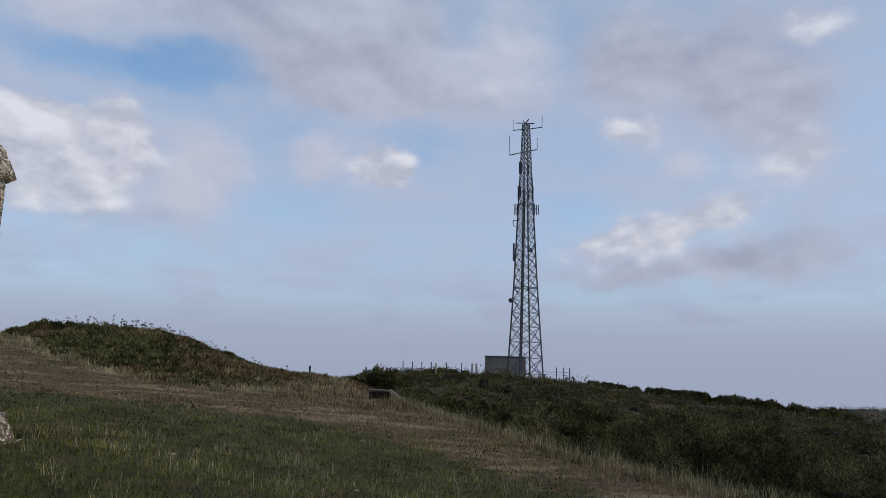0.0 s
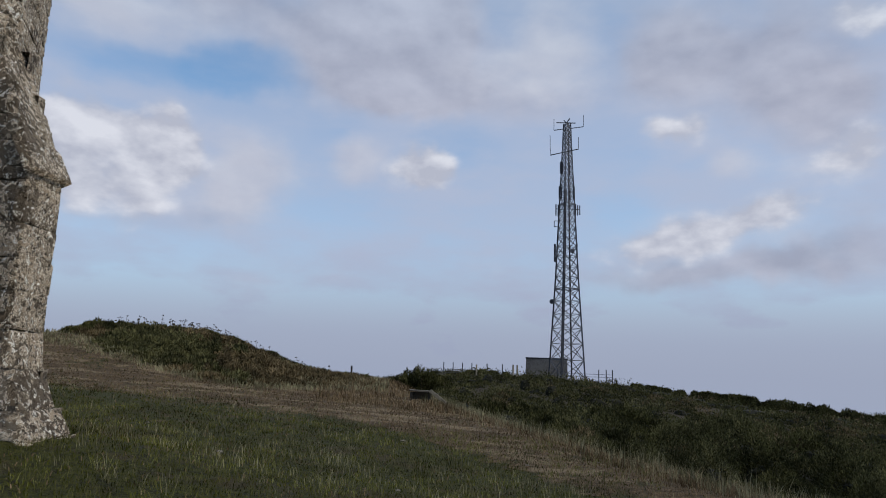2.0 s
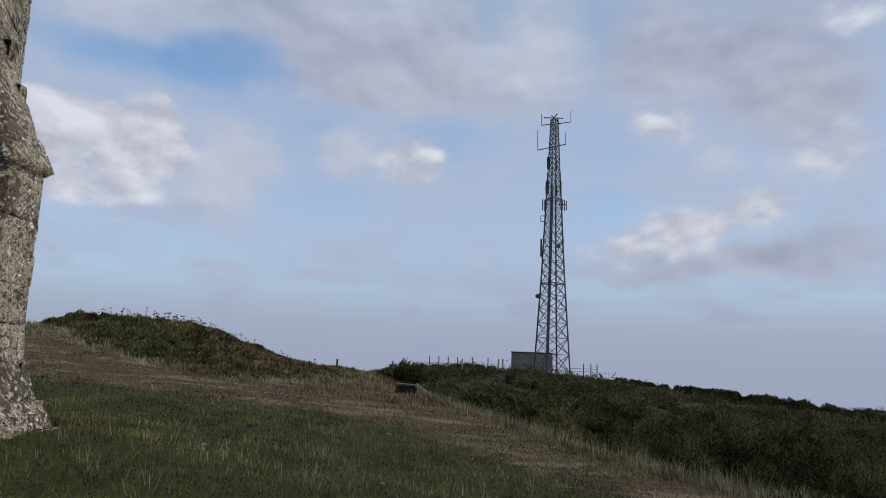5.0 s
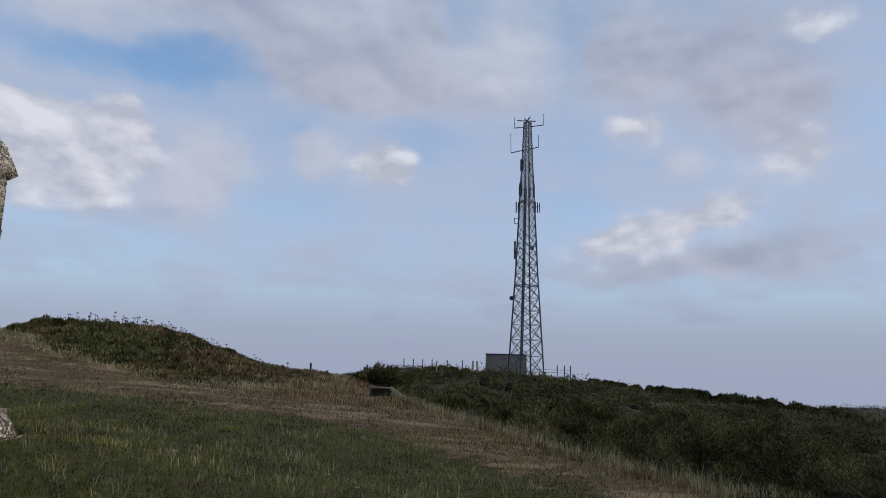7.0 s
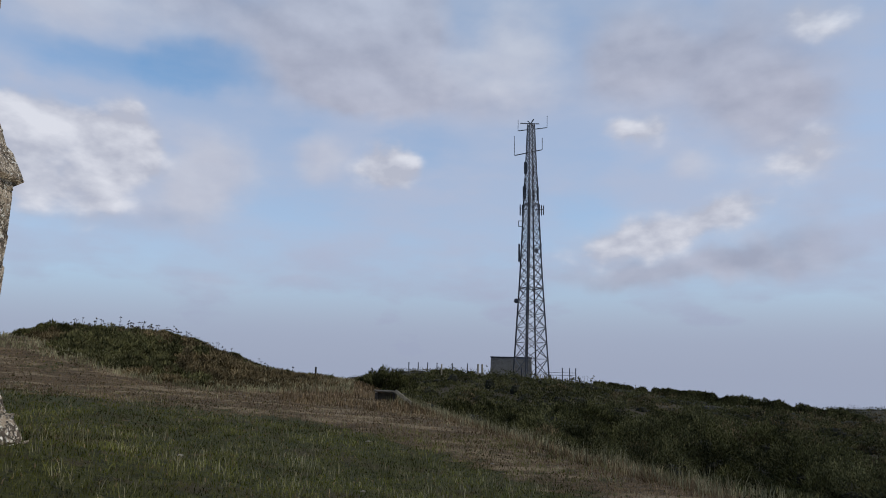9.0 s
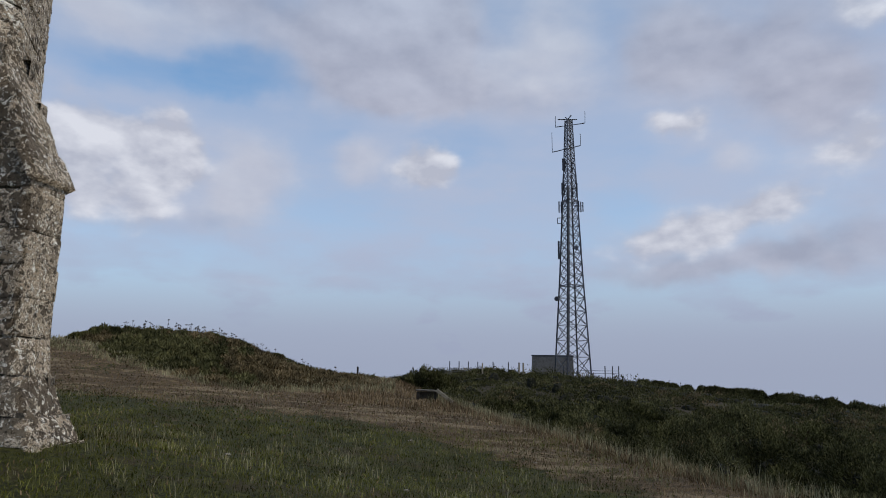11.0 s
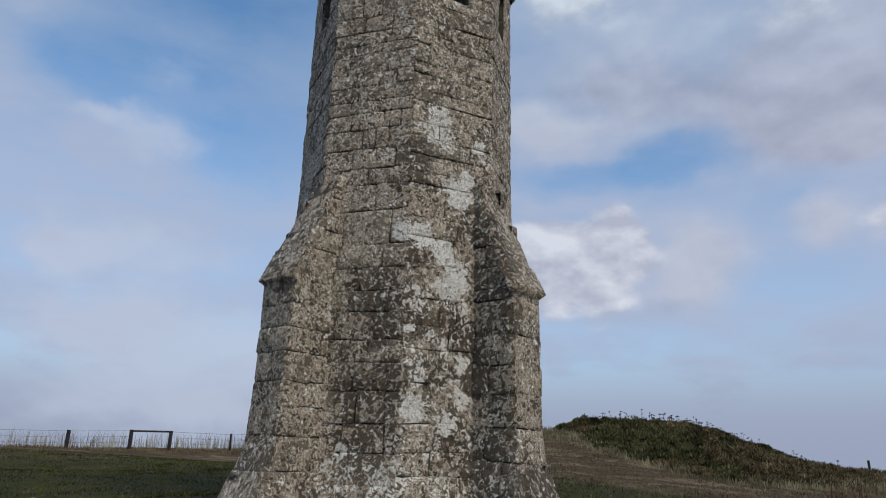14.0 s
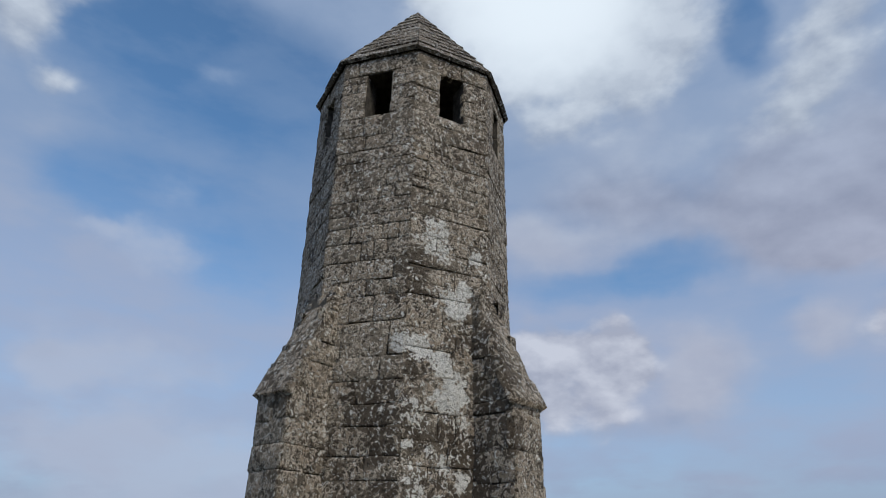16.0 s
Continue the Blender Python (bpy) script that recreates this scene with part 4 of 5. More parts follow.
def wire_fence():
    """Posts and wires along the edge of the hilltop, with a railed opening."""
    d = 45.0
    x, y = polar(-63, d)
    fence = thing("wire_fence", (x, y, float(land(x, y))), "low wooden post and wire fence with a railed stile", "fence")
    heads = []
    spots = [-80.5, -75.0, -69.4, -65.2, -62.4, -57.9, -53.0, -48.0, -43.0]
    for az in spots:
        x, y = polar(az, d)
        z = float(land(x, y))
        stile = az in (-65.2, -62.4)
        h = 1.12 if stile else 1.02
        bm = bmesh.new()
        w = 0.17 if stile else 0.16 if az < -66 else 0.11
        box(bm, (w, w, h + 0.3), pose(x, y, z + h / 2 - 0.15, random.uniform(-1.5, 1.5), random.uniform(-1.5, 1.5), az), 0.015)
        part("post", bm, DARK_WOOD, fence).matrix_world = Matrix.Identity(4)
        heads.append(Vector((x, y, z + h)))
    bm = bmesh.new()
    beam(bm, heads[3] - Vector((0, 0, 0.08)), heads[4] - Vector((0, 0, 0.05)), 0.13)
    part("rail", bm, DARK_WOOD, fence).matrix_world = Matrix.Identity(4)
    for i in range(len(heads) - 1):
        for drop in (0.06, 0.4, 0.72):
            if i == 3:
                continue
            bm = bmesh.new()
            beam(bm, heads[i] - Vector((0, 0, drop)), heads[i + 1] - Vector((0, 0, drop)), 0.018)
            part("wire", bm, WIRE, fence).matrix_world = Matrix.Identity(4)


wire_fence()


def timber_board():
    """A low slanted timber structure at the brow."""
    x, y = polar(-2.7, 25.2)
    z = float(land(x, y))
    bench = thing("timber_board", (x, y, z + 0.0), "low weathered timber structure with sloping plank in dry grass", "timber structure", turn=3)
    bm = bmesh.new()
    box(bm, (0.80, 0.5, 0.06), pose(-0.28, 0, 0.40, 0, 2, 0), 0.012)
    part("top_plank", bm, OLD_WOOD, bench)
    bm = bmesh.new()
    box(bm, (0.92, 0.16, 0.13), pose(0.46, -0.27, 0.16, 0, 36, 0), 0.012)
    part("sloping_plank", bm, PALE_WOOD, bench, "pale sloping plank")
    # dark board added for the triangle of shade under the slope
    bm = bmesh.new()
    box(bm, (0.74, 0.5, 0.05), pose(0.38, 0.04, 0.17, 0, 38, 0), 0.01)
    part("slope_shade_board", bm, DARK_WOOD, bench)
    for px, h in ((-0.6, 0.5), (0.05, 0.5)):
        bm = bmesh.new()
        box(bm, (0.09, 0.4, h + 0.1), pose(px, 0, h / 2 - 0.2), 0.01)
        part("leg", bm, DARK_WOOD, bench)
    # board added behind the legs, in place of the shade below the top plank
    bm = bmesh.new()
    box(bm, (0.72, 0.04, 0.26), pose(-0.2, 0.18, 0.22), 0.006)
    part("under_plank_shade", bm, OLD_WOOD, bench)


timber_board()

# ---- plants ----
RNG = np.random.default_rng(5)


def stuff(name, verts, faces, mat, label, category):
    return tagged(new(name, raw(name, verts, faces, mat)), label, category, kind="stuff")


def wedge(n, az0, az1, r0, r1, power=1.0):
    """Random places between two headings and two distances; power over 1 crowds them near by."""
    az = np.radians(RNG.uniform(az0, az1, n))
    u = RNG.random(n) ** power
    r = np.sqrt(r0 * r0 + (r1 * r1 - r0 * r0) * u)
    return np.sin(az) * r, np.cos(az) * r


def clear_of_tower(x, y, gap=0.0):
    a = np.arctan2(y - TOWER.y, x - TOWER.x) - FACING
    k = np.abs((a / (math.pi / 2) - 0.5 + 0.5) % 1.0 - 0.5) * 90
    r = np.hypot(x - TOWER.x, y - TOWER.y)
    return r > np.where(k < 14, 2.62, 1.9) + gap


def blades(x, y, h, w, lean, z=None):
    """Bent grass blades with roots at x, y: five corners and two faces each."""
    n = len(x)
    z = land(x, y) - 0.01 if z is None else z
    a = RNG.uniform(0, 2 * math.pi, n)
    b = RNG.uniform(0, 2 * math.pi, n)
    k = lean * RNG.uniform(0.2, 1.6, n) * h
    wx, wy = np.cos(a) * w / 2, np.sin(a) * w / 2
    lx, ly = np.cos(b) * k, np.sin(b) * k
    v = np.empty((n, 5, 3))
    v[:, 0] = np.stack([x - wx, y - wy, z], 1)
    v[:, 1] = np.stack([x + wx, y + wy, z], 1)
    v[:, 2] = np.stack([x + wx * 0.75 + lx * 0.35, y + wy * 0.75 + ly * 0.35, z + h * 0.6], 1)
    v[:, 3] = np.stack([x - wx * 0.75 + lx * 0.35, y - wy * 0.75 + ly * 0.35, z + h * 0.6], 1)
    v[:, 4] = np.stack([x + lx, y + ly, z + h * (1 - 0.25 * lean)], 1)
    i = np.arange(n)[:, None] * 5
    quads = (i + np.array([0, 1, 2, 3])).tolist()
    tris = (i + np.array([3, 2, 4])).tolist()
    return v.reshape(-1, 3), quads + tris


def dryness(x, y):
    """0 where the turf is green, 1 where it is bleached."""
    f = 0.8 * smooth(3.7, 5.3, 0.9575 * x + 0.2884 * y + 0.33 * (y - 9.5)) + 0.8 * smooth(12.5, 17.0, y + 0.15 * x)
    return f + 0.2 * np.sin(x * 1.3 + 2 * np.sin(y * 0.6)) * np.sin(y * 0.9 + np.sin(x * 0.7))


def turf():
    x, y = wedge(150000, -80, 42, 4.6, 33, 1.9)
    keep = clear_of_tower(x, y) & (bank_side(x, y) < 1.0)
    x, y = x[keep], y[keep]
    r = np.hypot(x, y)
    dry = RNG.random(len(x)) < np.clip(dryness(x, y), 0.10, 0.93)
    h = RNG.uniform(0.015, 0.06, len(x)) * (1 + 0.012 * r)
    w = 0.005 + 0.0009 * r
    v, f = blades(x[~dry], y[~dry], h[~dry], w[~dry], 0.6)
    stuff("short_grass", v, f, GREEN_GRASS, "short green grazed grass on the hilltop", "grass")
    v, f = blades(x[dry], y[dry], h[dry] * 1.1, w[dry], 0.7)
    stuff("dry_short_grass", v, f, DRY_GRASS, "short bleached brown grass among the green turf", "grass")


turf()


def tufts(n, az0, az1, r0, r1, per, tall, spread, power=1.0):
    cx, cy = wedge(n, az0, az1, r0, r1, power)
    x = np.repeat(cx, per) + RNG.normal(0, spread, n * per)
    y = np.repeat(cy, per) + RNG.normal(0, spread, n * per)
    h = np.repeat(RNG.uniform(0.6, 1.2, n), per) * tall * RNG.uniform(0.5, 1.2, n * per)
    return x, y, h


def tall_grass():
    xs, ys, hs = [], [], []
    for args in ((50, -30, -8, 6.6, 11.5, 9, 0.19, 0.12), (46, -14, 6, 6.6, 11.5, 9, 0.19, 0.12), (110, -34, 16, 6.0, 13.0, 8, 0.12, 0.12),
                 (70, 4, 18, 7.0, 11.0, 8, 0.14, 0.12), (30, -60, -34, 5.0, 7.5, 4, 0.07, 0.06), (260, -32, 12, 11, 22, 4, 0.17, 0.14)):
        x, y, h = tufts(*args)
        xs.append(x), ys.append(y), hs.append(h)
    x, y, h = np.concatenate(xs), np.concatenate(ys), np.concatenate(hs)
    keep = clear_of_tower(x, y, 0.3) & (bank_side(x, y) < 0.5)
    x, y, h = x[keep], y[keep], h[keep]
    v, f = blades(x, y, h, 0.002 + 0.00045 * np.hypot(x, y), 0.4)
    stuff("tall_pale_grass", v, f, STRAW, "thin tufts of pale bent grass stems standing over the turf", "grass")


tall_grass()


def bent_tufts():
    """Loose yellow-green tufts all over the near turf, and a fringe round the tower's foot."""
    x, y, h = tufts(1500, -36, 16, 5.6, 15.0, 9, 0.11, 0.10, 1.3)
    keep = clear_of_tower(x, y, 0.3) & (bank_side(x, y) < 0.3)
    fx, fy = TOWER.x + RNG.uniform(-3.4, 3.4, 30000), TOWER.y + RNG.uniform(-3.4, 3.4, 30000)
    fringe = clear_of_tower(fx, fy, 0.0) & ~clear_of_tower(fx, fy, 0.22)
    fx, fy = fx[fringe], fy[fringe]
    x, y = np.concatenate([x[keep], fx]), np.concatenate([y[keep], fy])
    h = np.concatenate([h[keep], RNG.uniform(0.03, 0.13, len(fx)) * (0.5 + 0.6 * np.sin(fx * 3.1 + fy * 1.7) ** 2)])
    v, f = blades(x, y, h, 0.002 + 0.0004 * np.hypot(x, y), 0.6)
    stuff("bent_grass_tufts", v, f, TUFT_GRASS, "loose yellow-green tufts of bent grass in the turf", "grass")


bent_tufts()


def brow_grass():
    """Long dry grass along the brow and on the bank below it."""
    y = RNG.uniform(5.5, 27, 9000)
    s = RNG.normal(0.55, 0.5, 9000)
    x = -0.8 - (y - 24.0) * 0.2884 / 0.9575 + s / 0.9575
    h = RNG.uniform(0.07, 0.26, len(x)) * (0.6 + 0.5 * np.sin(y * 1.7 + s) ** 2) * (1 + 0.5 * smooth(0.0, 1.2, s))
    v, f = blades(x, y, h, 0.003 + 0.0006 * np.hypot(x, y), 0.6)
    stuff("long_dry_grass", v, f, DRY_GRASS, "long bleached grass along the brow of the bank", "grass")
    x, y = wedge(6000, -12, 6, 20, 36)
    keep = (bank_side(x, y) < 1.0) & (bank_side(x, y) > -7) & (np.hypot(x + 1.2, y - 24.8) > 1.3)
    h = RNG.uniform(0.10, 0.32, len(x))
    v, f = blades(x[keep], y[keep], h[keep], 0.004 + 0.0009 * np.hypot(x[keep], y[keep]), 0.5)
    stuff("rough_dry_grass", v, f, DRY_GRASS, "rough dry grass behind the brow", "grass")


brow_grass()


def clump_shape(seed, n, leaf, spike):
    """A bushy clump one unit across and high: leaves on a lumpy dome, pointing outwards and up. Returns corners of n triangles."""
    g = np.random.default_rng(seed)
    d = g.normal(0, 1, (n, 3))
    d[:, 2] = np.abs(d[:, 2]) * 0.9
    d /= np.linalg.norm(d, axis=1)[:, None]
    lumps = g.normal(0, 1, (9, 3))
    lumps[:, 2] = np.abs(lumps[:, 2])
    lumps /= np.linalg.norm(lumps, axis=1)[:, None]
    bulge = np.max(np.clip(d @ lumps.T, 0, 1) ** 6, axis=1)
    r = (0.30 + 0.24 * bulge) * g.uniform(0.72, 1.06, n) ** 0.7
    p = d * r[:, None] * np.array([1, 1, 1.75])
    way = d + g.normal(0, 0.45, (n, 3)) + np.array([0, 0, 0.35])
    way /= np.linalg.norm(way, axis=1)[:, None]
    side = np.cross(way, g.normal(0, 1, (n, 3)))
    side /= np.linalg.norm(side, axis=1)[:, None]
    size = leaf * g.uniform(0.6, 1.5, n)[:, None]
    return p, np.stack([-side * size * 0.45, side * size * 0.45, way * size * spike], 1)


def scatter(shapes, x, y, z, wide, tall):
    out = []
    for i in range(len(x)):
        p, leaf = shapes[i % len(shapes)]
        a = RNG.uniform(0, 2 * math.pi)
        turn = np.array([[math.cos(a), -math.sin(a), 0], [math.sin(a), math.cos(a), 0], [0, 0, 1]])
        q = (p @ turn.T) * np.array([wide[i], wide[i], tall[i]]) + np.array([x[i], y[i], z[i]])
        out.append((q[:, None, :] + leaf @ turn.T).reshape(-1, 3))
    v = np.concatenate(out)
    return v, np.arange(len(v)).reshape(-1, 3)


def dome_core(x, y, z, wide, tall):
    """Dark lumpy solid cores added in the clumps: no light passes, and their colour gives the inner shade."""
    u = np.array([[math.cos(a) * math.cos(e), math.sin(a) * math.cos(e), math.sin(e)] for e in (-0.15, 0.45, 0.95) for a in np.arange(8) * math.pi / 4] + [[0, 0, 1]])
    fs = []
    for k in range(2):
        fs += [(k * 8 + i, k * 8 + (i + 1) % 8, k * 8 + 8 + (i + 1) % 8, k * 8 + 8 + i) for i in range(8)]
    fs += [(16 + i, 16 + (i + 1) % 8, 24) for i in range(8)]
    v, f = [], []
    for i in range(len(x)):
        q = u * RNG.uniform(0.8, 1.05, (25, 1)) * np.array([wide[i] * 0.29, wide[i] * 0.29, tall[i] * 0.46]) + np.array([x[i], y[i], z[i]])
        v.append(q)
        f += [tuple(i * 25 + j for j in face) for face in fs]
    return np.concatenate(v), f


def thin_out(x, y, gap):
    """Drops places that crowd each other."""
    cells, keep = set(), []
    for i in range(len(x)):
        g = gap(math.hypot(x[i], y[i]))
        key = (round(g, 1), int(x[i] // g), int(y[i] // g))
        if key not in cells:
            cells.add(key)
            keep.append(i)
    return x[keep], y[keep]


def gorse_scrub():
    bands = (("gorse_scrub", 9.0, 26.0, 2200, 0.033, 1.0), ("gorse_scrub", 26.0, 60.0, 420, 0.06, 1.25), ("gorse_scrub", 60.0, 128.0, 110, 0.09, 2.4))
    cores = []
    for k, (name, r0, r1, leaves, leaf, step) in enumerate(bands):
        shapes = [clump_shape(20 + 10 * k + i, leaves, leaf, 2.0 - 0.2 * k) for i in range(6)]
        x, y = wedge(14000, -9, 52, r0, r1)
        s = bank_side(x, y)
        az = np.degrees(np.arctan2(x, y))
        keep = (s > np.where(y > 26, 1.6, 1.1)) & ((az > -6) | (y > 44)) & (np.hypot(x - MAST.x, y - MAST.y) > 5) & ~((y < 44) & (az < -2.0))
        x, y = thin_out(x[keep], y[keep], lambda r: step * (1 + 0.004 * r))
        n = len(x)
        big = 0.5 + 0.5 * np.sin(x * 0.33 + 1.2 * np.sin(y * 0.21)) * np.sin(y * 0.27 + 0.6)
        s = bank_side(x, y)
        tall = (0.34 + 0.7 * big + RNG.uniform(-0.2, 0.45, n)) * (0.45 + 0.55 * smooth(0.8, 3.2, s))
        if k < 2:
            lump = 1.2 * np.sin(x * 1.3 + 1.7 * np.sin(y * 0.6)) * np.sin(y * 1.1 + 1.3 * np.sin(x * 0.8))
            tall *= np.maximum(0.72, 1.0 + 0.6 * lump)
        if k:
            tall *= 0.9
        wide = step * RNG.uniform(1.25, 2.0, n)
        z = land(x, y) - 0.12
        pale = np.sin(x * 0.8 + np.sin(y * 0.5)) * np.sin(y * 0.55 + 2.0) + RNG.normal(0, 0.45, n) > 0.35
        v, f = scatter(shapes, x[~pale], y[~pale], z[~pale], wide[~pale], tall[~pale])
        stuff(name, v, f, GORSE, "dense dark green gorse scrub covering the slope", "gorse")
        v, f = scatter(shapes, x[pale], y[pale], z[pale], wide[pale], tall[pale])
        stuff("pale_scrub", v, f, PALE_GORSE, "paler grey-green gorse among the dark scrub", "gorse")
        cores.append((x, y, z, wide, tall))
        # bracken and dead stems between the bushes
        m = RNG.random(n) < 0.16 + 0.5 * smooth(20.0, 30.0, np.degrees(np.arctan2(x, y))) * smooth(24.0, 42.0, np.hypot(x, y))
        heath = [clump_shape(70 + 10 * k + i, leaves // 2, leaf * 1.1, 2.0) for i in range(4)]
        v, f = scatter(heath, x[m] + step * 0.5, y[m] - step * 0.4, z[m], wide[m] * 0.9, tall[m] * 0.85)
        stuff("dry_heath", v, f, HEATH, "dry brown heath and bracken among the gorse", "heath")
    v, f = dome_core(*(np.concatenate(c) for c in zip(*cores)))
    stuff("scrub_cores", v, f, GORSE_CORE, "solid dark cores in the gorse scrub, for the shade inside it", "twigs")
    # pale stems that stand up in front of the near bushes
    y = RNG.uniform(6, 26, 6500)
    s = RNG.normal(1.0, 0.5, 6500)
    x = -0.8 - (y - 24.0) * 0.3012 + s / 0.9575
    v, f = blades(x, y, RNG.uniform(0.12, 0.52, len(x)) * (0.5 + 0.6 * np.sin(y * 2.3 + 2 * np.sin(y * 0.7)) ** 2), 0.003 + 0.0005 * np.hypot(x, y), 0.25)
    stuff("standing_stems", v, f, STRAW, "bleached grass stems standing before the gorse", "grass")


gorse_scrub()


def gorse_bush(x, y, wide, tall, seed, label, group, mat=GORSE):
    z = float(land(x, y)) - 0.1
    bush = thing("gorse_bush", (x, y, z), label, "gorse bush", group)
    leaf = min(0.095, max(0.026, 0.0017 * math.hypot(x, y)))
    shapes = [clump_shape(seed + i, 1500, leaf, 1.9) for i in range(3)]
    g = np.random.default_rng(seed)
    n = max(5, int(wide * 3.5))
    bx, by = g.uniform(-wide / 2, wide / 2, n), g.uniform(-0.25 * wide, 0.25 * wide, n)
    bt = tall * (1 - 0.5 * (np.abs(bx) / (wide / 2)) ** 2) * g.uniform(0.8, 1.1, n)
    bw = np.full(n, max(0.8, min(tall * 1.3, wide * 0.5)))
    zero = np.zeros(n)
    v, f = scatter(shapes, bx, by, zero, bw, bt)
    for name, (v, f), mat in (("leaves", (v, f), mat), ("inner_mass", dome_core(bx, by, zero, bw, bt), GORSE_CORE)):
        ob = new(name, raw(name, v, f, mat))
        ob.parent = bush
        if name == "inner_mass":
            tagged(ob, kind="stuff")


# heading, distance, breadth and the height of the top over the eye's level in degrees
for i, (az, d, wide, top) in enumerate((
        (-28.8, 34.6, 2.4, 2.75), (-30.0, 34.2, 1.2, 2.1), (-26.6, 35.0, 1.5, 2.3), (-24.0, 35.0, 1.6, 2.3), (-21.8, 34.8, 1.6, 2.15), (-19.6, 34.8, 2.0, 1.75), (-17.3, 35.0, 2.0, 1.0), (-15.0, 35.5, 1.8, 0.3),
        (-3.4, 50.0, 4.0, 0.05), (-4.7, 50.5, 1.5, -0.25), (2.4, 78.0, 5.5, 0.05), (0.9, 74.0, 2.5, -0.2), (15.0, 74.0, 5.0, -0.8), (19.0, 75.0, 6.0, -1.05),
        (22.3, 76.0, 4.5, -1.15), (25.0, 77.0, 5.0, -1.5), (27.2, 78.0, 5.0, -1.7), (29.3, 79.0, 5.0, -1.95), (31.5, 80.0, 6.0, -2.15))):
    bx, by = polar(az, d)
    rise = 1.6 + d * math.tan(radians(top)) - float(land(bx, by)) + 0.1
    gorse_bush(bx, by, wide, max(0.4, rise * 1.04), 300 + 10 * i, "dark rounded gorse bush on the skyline of the hill", "gorse bushes on the skyline")


for i, (az, d, wide, top) in enumerate((
        (16.0, 17.5, 2.2, -5.3), (20.0, 19.0, 2.4, -4.3), (24.0, 19.5, 2.6, -3.9), (28.0, 18.5, 2.4, -4.5), (32.5, 17.0, 2.4, -5.2), (12.0, 22.0, 2.2, -3.7), (7.5, 26.0, 2.4, -3.0),
        (18.0, 27.0, 2.6, -3.2), (27.0, 28.0, 3.0, -3.4), (13.0, 34.0, 3.0, -2.3), (22.0, 36.0, 3.2, -2.6), (4.0, 34.0, 2.6, -2.0))):
    bx, by = polar(az, d)
    rise = 1.6 + d * math.tan(radians(top)) - float(land(bx, by)) + 0.1
    gorse_bush(bx, by, wide, max(0.5, min(2.0, rise * 1.15)), 600 + 10 * i, "rounded gorse bush swelling out of the scrub slope", "gorse bushes on the slope", (GORSE, PALE_GORSE)[i % 3 == 1])


def mound_plants():
    """Heath, grass and dead flower stalks on the long mound."""
    x, y = wedge(9000, -33, -8, 23, 41)
    az = np.degrees(np.arctan2(x, y))
    foot = np.interp(az, (-33, -30.3, -28, -23, -18, -14, -8), (44.0, 34.5, 28.8, 26.0, 24.3, 26.2, 30.0))
    keep = np.hypot(x, y) > foot + RNG.uniform(-0.4, 0.6, len(x))
    x, y, az, foot = x[keep], y[keep], az[keep], foot[keep]
    px, py = thin_out(x, y, lambda r: 0.5)
    n = len(px)
    r = np.hypot(px, py)
    edge = smooth(0.0, 3.0, r - np.interp(np.degrees(np.arctan2(px, py)), (-33, -30.3, -28, -23, -18, -14, -8), (44.0, 34.5, 28.8, 26.0, 24.3, 26.2, 30.0)))
    tall = RNG.uniform(0.14, 0.62, n) * (0.5 + 0.5 * edge) * (1.15 - 0.6 * smooth(33.0, 35.5, r)) * (1 - 0.45 * smooth(-19.0, -12.0, np.degrees(np.arctan2(px, py))))
    wide = RNG.uniform(0.55, 1.1, n)
    z = land(px, py) - 0.06
    patch = np.sin(px * 0.7 + np.sin(py * 0.5)) * np.sin(py * 0.6 + 1) + RNG.normal(0, 0.14, n)
    dark = patch > -0.12 + 0.9 * smooth(-20.0, -11.0, np.degrees(np.arctan2(px, py)))
    for m, mat, name, label in ((dark, PALE_GORSE, "mound_heather", "low dark green heather and gorse on the mound"), (~dark, HEATH, "mound_heath", "low brown heath and bracken on the mound")):
        shapes = [clump_shape(400 + i, 260, 0.06, 2.2) for i in range(5)]
        v, f = scatter(shapes, px[m], py[m], z[m], wide[m], tall[m])
        stuff(name, v, f, mat, label, "heath")
    gx, gy = wedge(26000, -34, -6, 22.5, 40)
    az = np.degrees(np.arctan2(gx, gy))
    foot = np.interp(az, (-33, -28, -23, -18, -14, -8), (32.0, 28.0, 25.4, 23.4, 25.0, 28.0))
    d = np.hypot(gx, gy) - foot
    keep = (d > -0.8) & (RNG.random(len(gx)) < np.where(d < 2.0, 0.9, 0.22 + 0.5 * smooth(-21.0, -15.0, az)))
    gx, gy = gx[keep], gy[keep]
    v, f = blades(gx, gy, RNG.uniform(0.08, 0.30, len(gx)), 0.005 + 0.0007 * np.hypot(gx, gy), 0.5)
    stuff("mound_grass", v, f, STRAW, "bleached grass along the foot of the mound", "grass")


mound_plants()


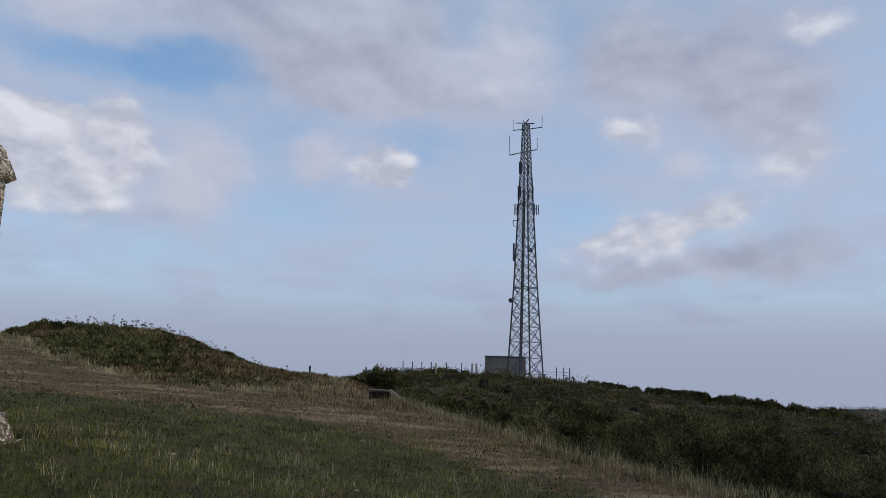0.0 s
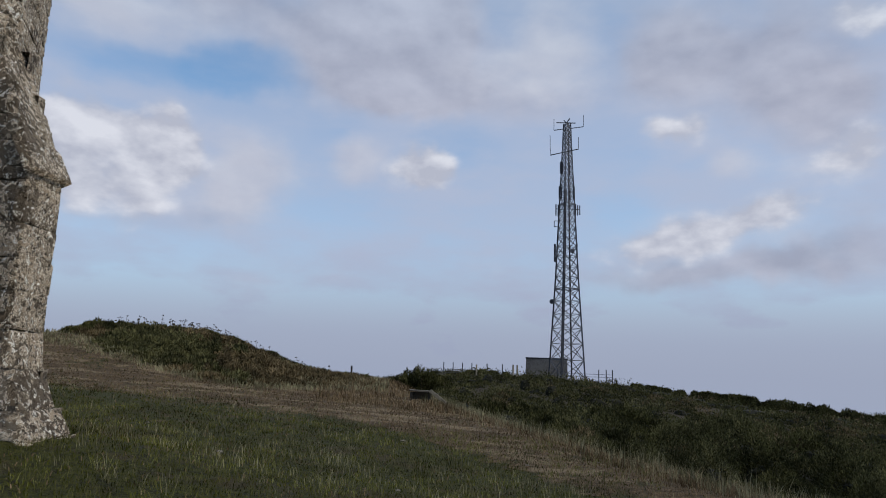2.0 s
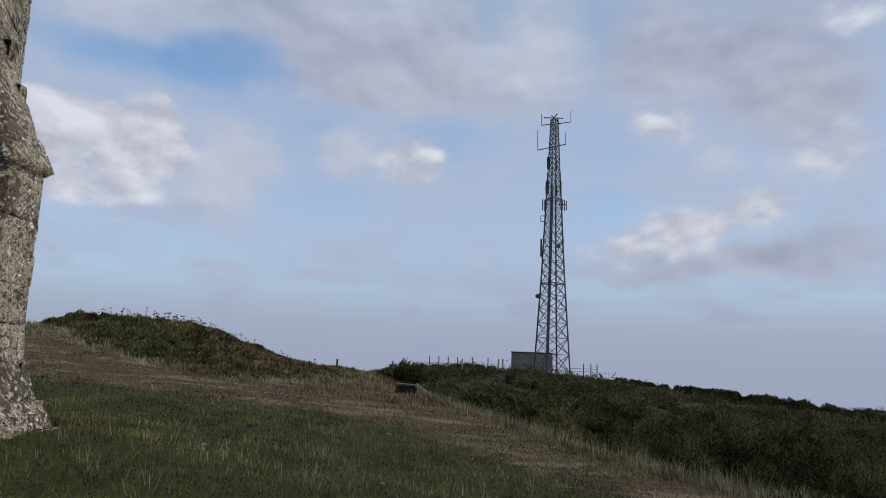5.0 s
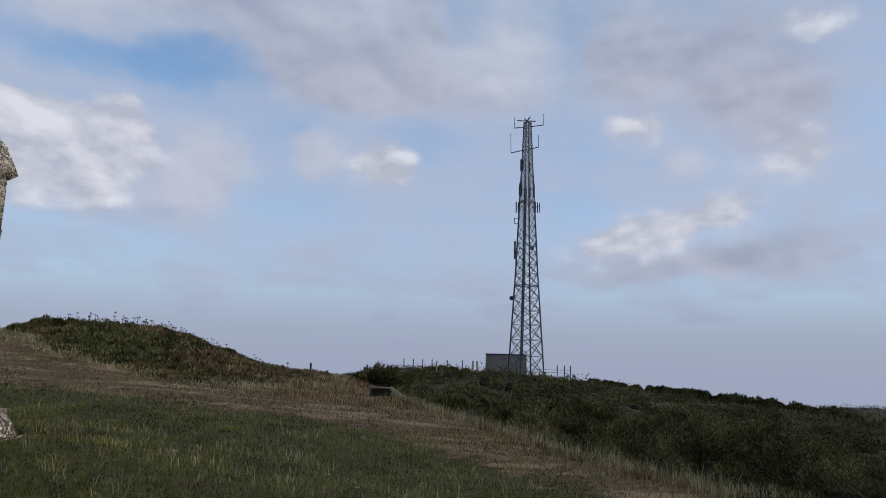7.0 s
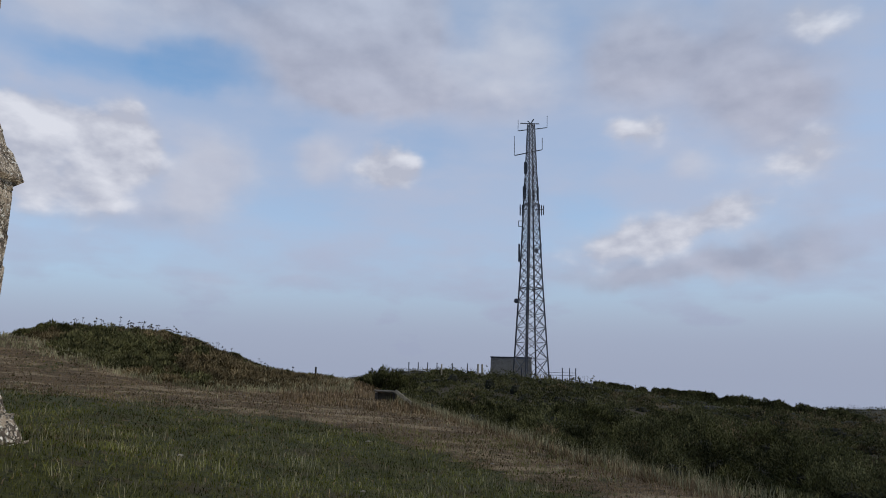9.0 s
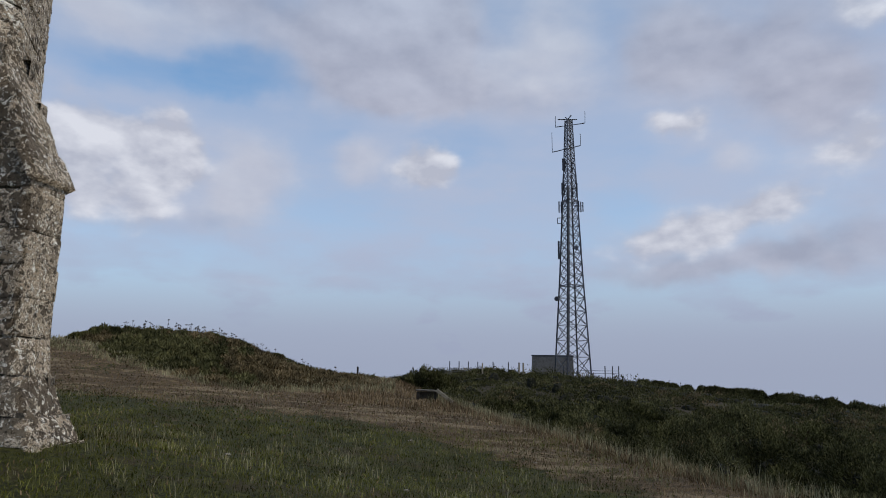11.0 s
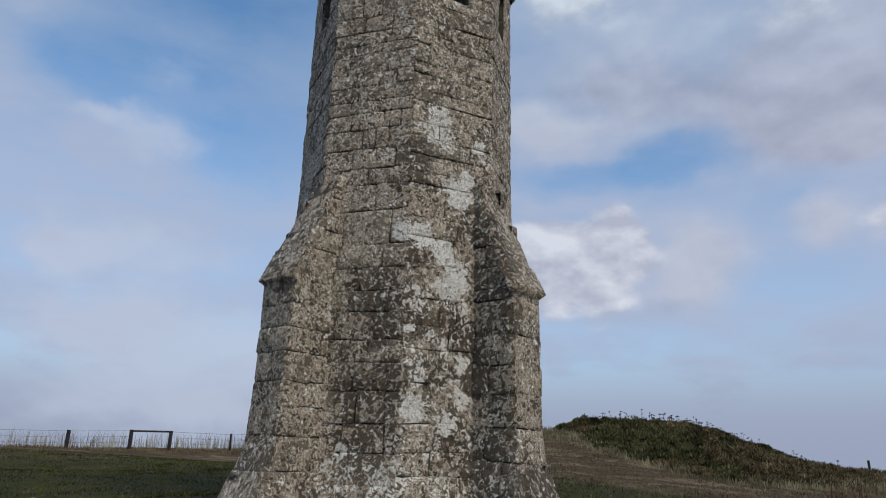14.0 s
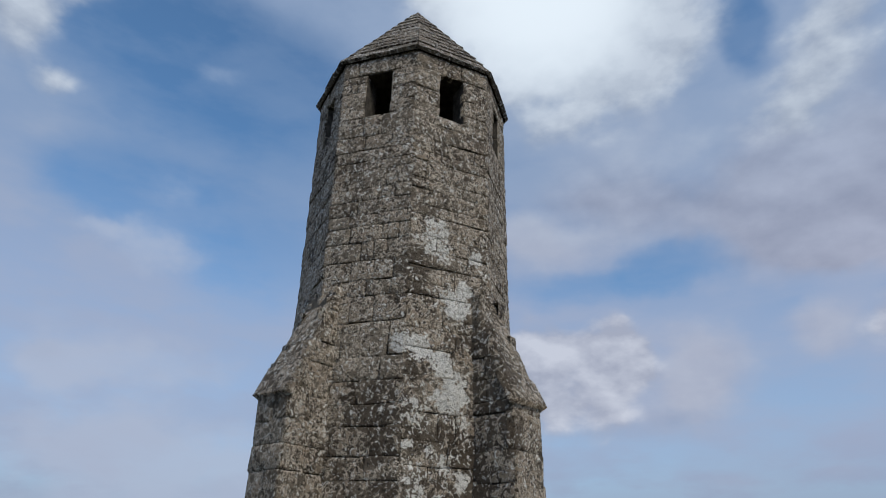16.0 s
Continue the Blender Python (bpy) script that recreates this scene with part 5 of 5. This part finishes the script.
def flower_stalks():
    """Dead umbels on thin stalks along the skyline of the mound and the scrub."""
    bm = bmesh.new()
    g = random.Random(12)
    for _ in range(230):
        az = g.choice((g.uniform(-28.5, -20), g.uniform(-28.5, -20), g.uniform(-20, -11), g.uniform(-24, -16), g.uniform(-5, 24)))
        d = g.uniform(34.0, 36.5) if az < -8 else g.uniform(40, 80)
        x, y = polar(az, d)
        z = float(land(x, y))
        h = g.uniform(0.16, 0.42) + 0.35 * g.random() ** 4 if az < -8 else g.uniform(0.5, 1.15)
        tx, ty = x + g.uniform(-0.08, 0.08), y + g.uniform(-0.05, 0.05)
        w = 0.016 * d / 36
        beam(bm, (x, y, z - 0.05), (tx, ty, z + h), w, w * 0.6, 3)
        for _ in range(g.randint(3, 7)):
            ex, ez = g.uniform(-0.07, 0.07), g.uniform(0.0, 0.08)
            beam(bm, (tx, ty, z + h), (tx + ex, ty + g.uniform(-0.05, 0.05), z + h + ez), w * 0.6, w * 1.8, 3)
    tagged(new("dead_flower_stalks", mesh_of("dead_flower_stalks", bm, STALK)), "thin dead umbel stalks standing on the skyline", "flower stalks", kind="stuff")
    x, y = wedge(2600, -29.5, -8, 33.6, 37.5)
    v, f = blades(x, y, RNG.uniform(0.12, 0.42, len(x)), np.full(len(x), 0.02), 0.4)
    stuff("skyline_grass", v, f, STALK, "dark ragged grass and stalks along the mound top", "grass")
    x, y = wedge(1500, -82, -50, 45.5, 49)
    v, f = blades(x, y, RNG.uniform(0.4, 1.25, len(x)), np.full(len(x), 0.022), 0.22)
    stuff("fence_grass", v, f, STRAW, "tall pale grass stems behind the wire fence", "grass")
    x, y = wedge(5000, -80, -48, 42, 46.5)
    v, f = blades(x, y, RNG.uniform(0.06, 0.22, len(x)), np.full(len(x), 0.03), 0.5)
    stuff("fence_foot_grass", v, f, DRY_GRASS, "dry grass along the foot of the fence", "grass")


flower_stalks()


def turf_stones():
    """Pale stones lying in the turf."""
    g = random.Random(31)
    spots = [polar(g.uniform(-72, -35), g.uniform(5.8, 14)) for _ in range(18)] + [polar(g.uniform(-35, 12), g.uniform(6.5, 14)) for _ in range(8)]
    for x, y in spots:
        if not bool(clear_of_tower(np.array(x), np.array(y), 0.1)):
            continue
        bm = bmesh.new()
        bmesh.ops.create_icosphere(bm, subdivisions=2, radius=0.5)
        for v in bm.verts:
            v.co *= 1 + 0.35 * noise.noise(v.co * 2.3 + Vector((x, y, 0)))
        s = g.uniform(0.03, 0.085)
        bmesh.ops.scale(bm, vec=(s * g.uniform(1.2, 2.2), s, s * 0.55), verts=bm.verts)
        ob = new("turf_stone", mesh_of("turf_stone", bm, FLINT))
        ob.matrix_world = pose(x, y, float(land(x, y)) + s * 0.08, 0, 0, g.uniform(0, 180))
        tagged(ob, "small pale stone lying in the grass", "stone", "stones in the turf")


turf_stones()
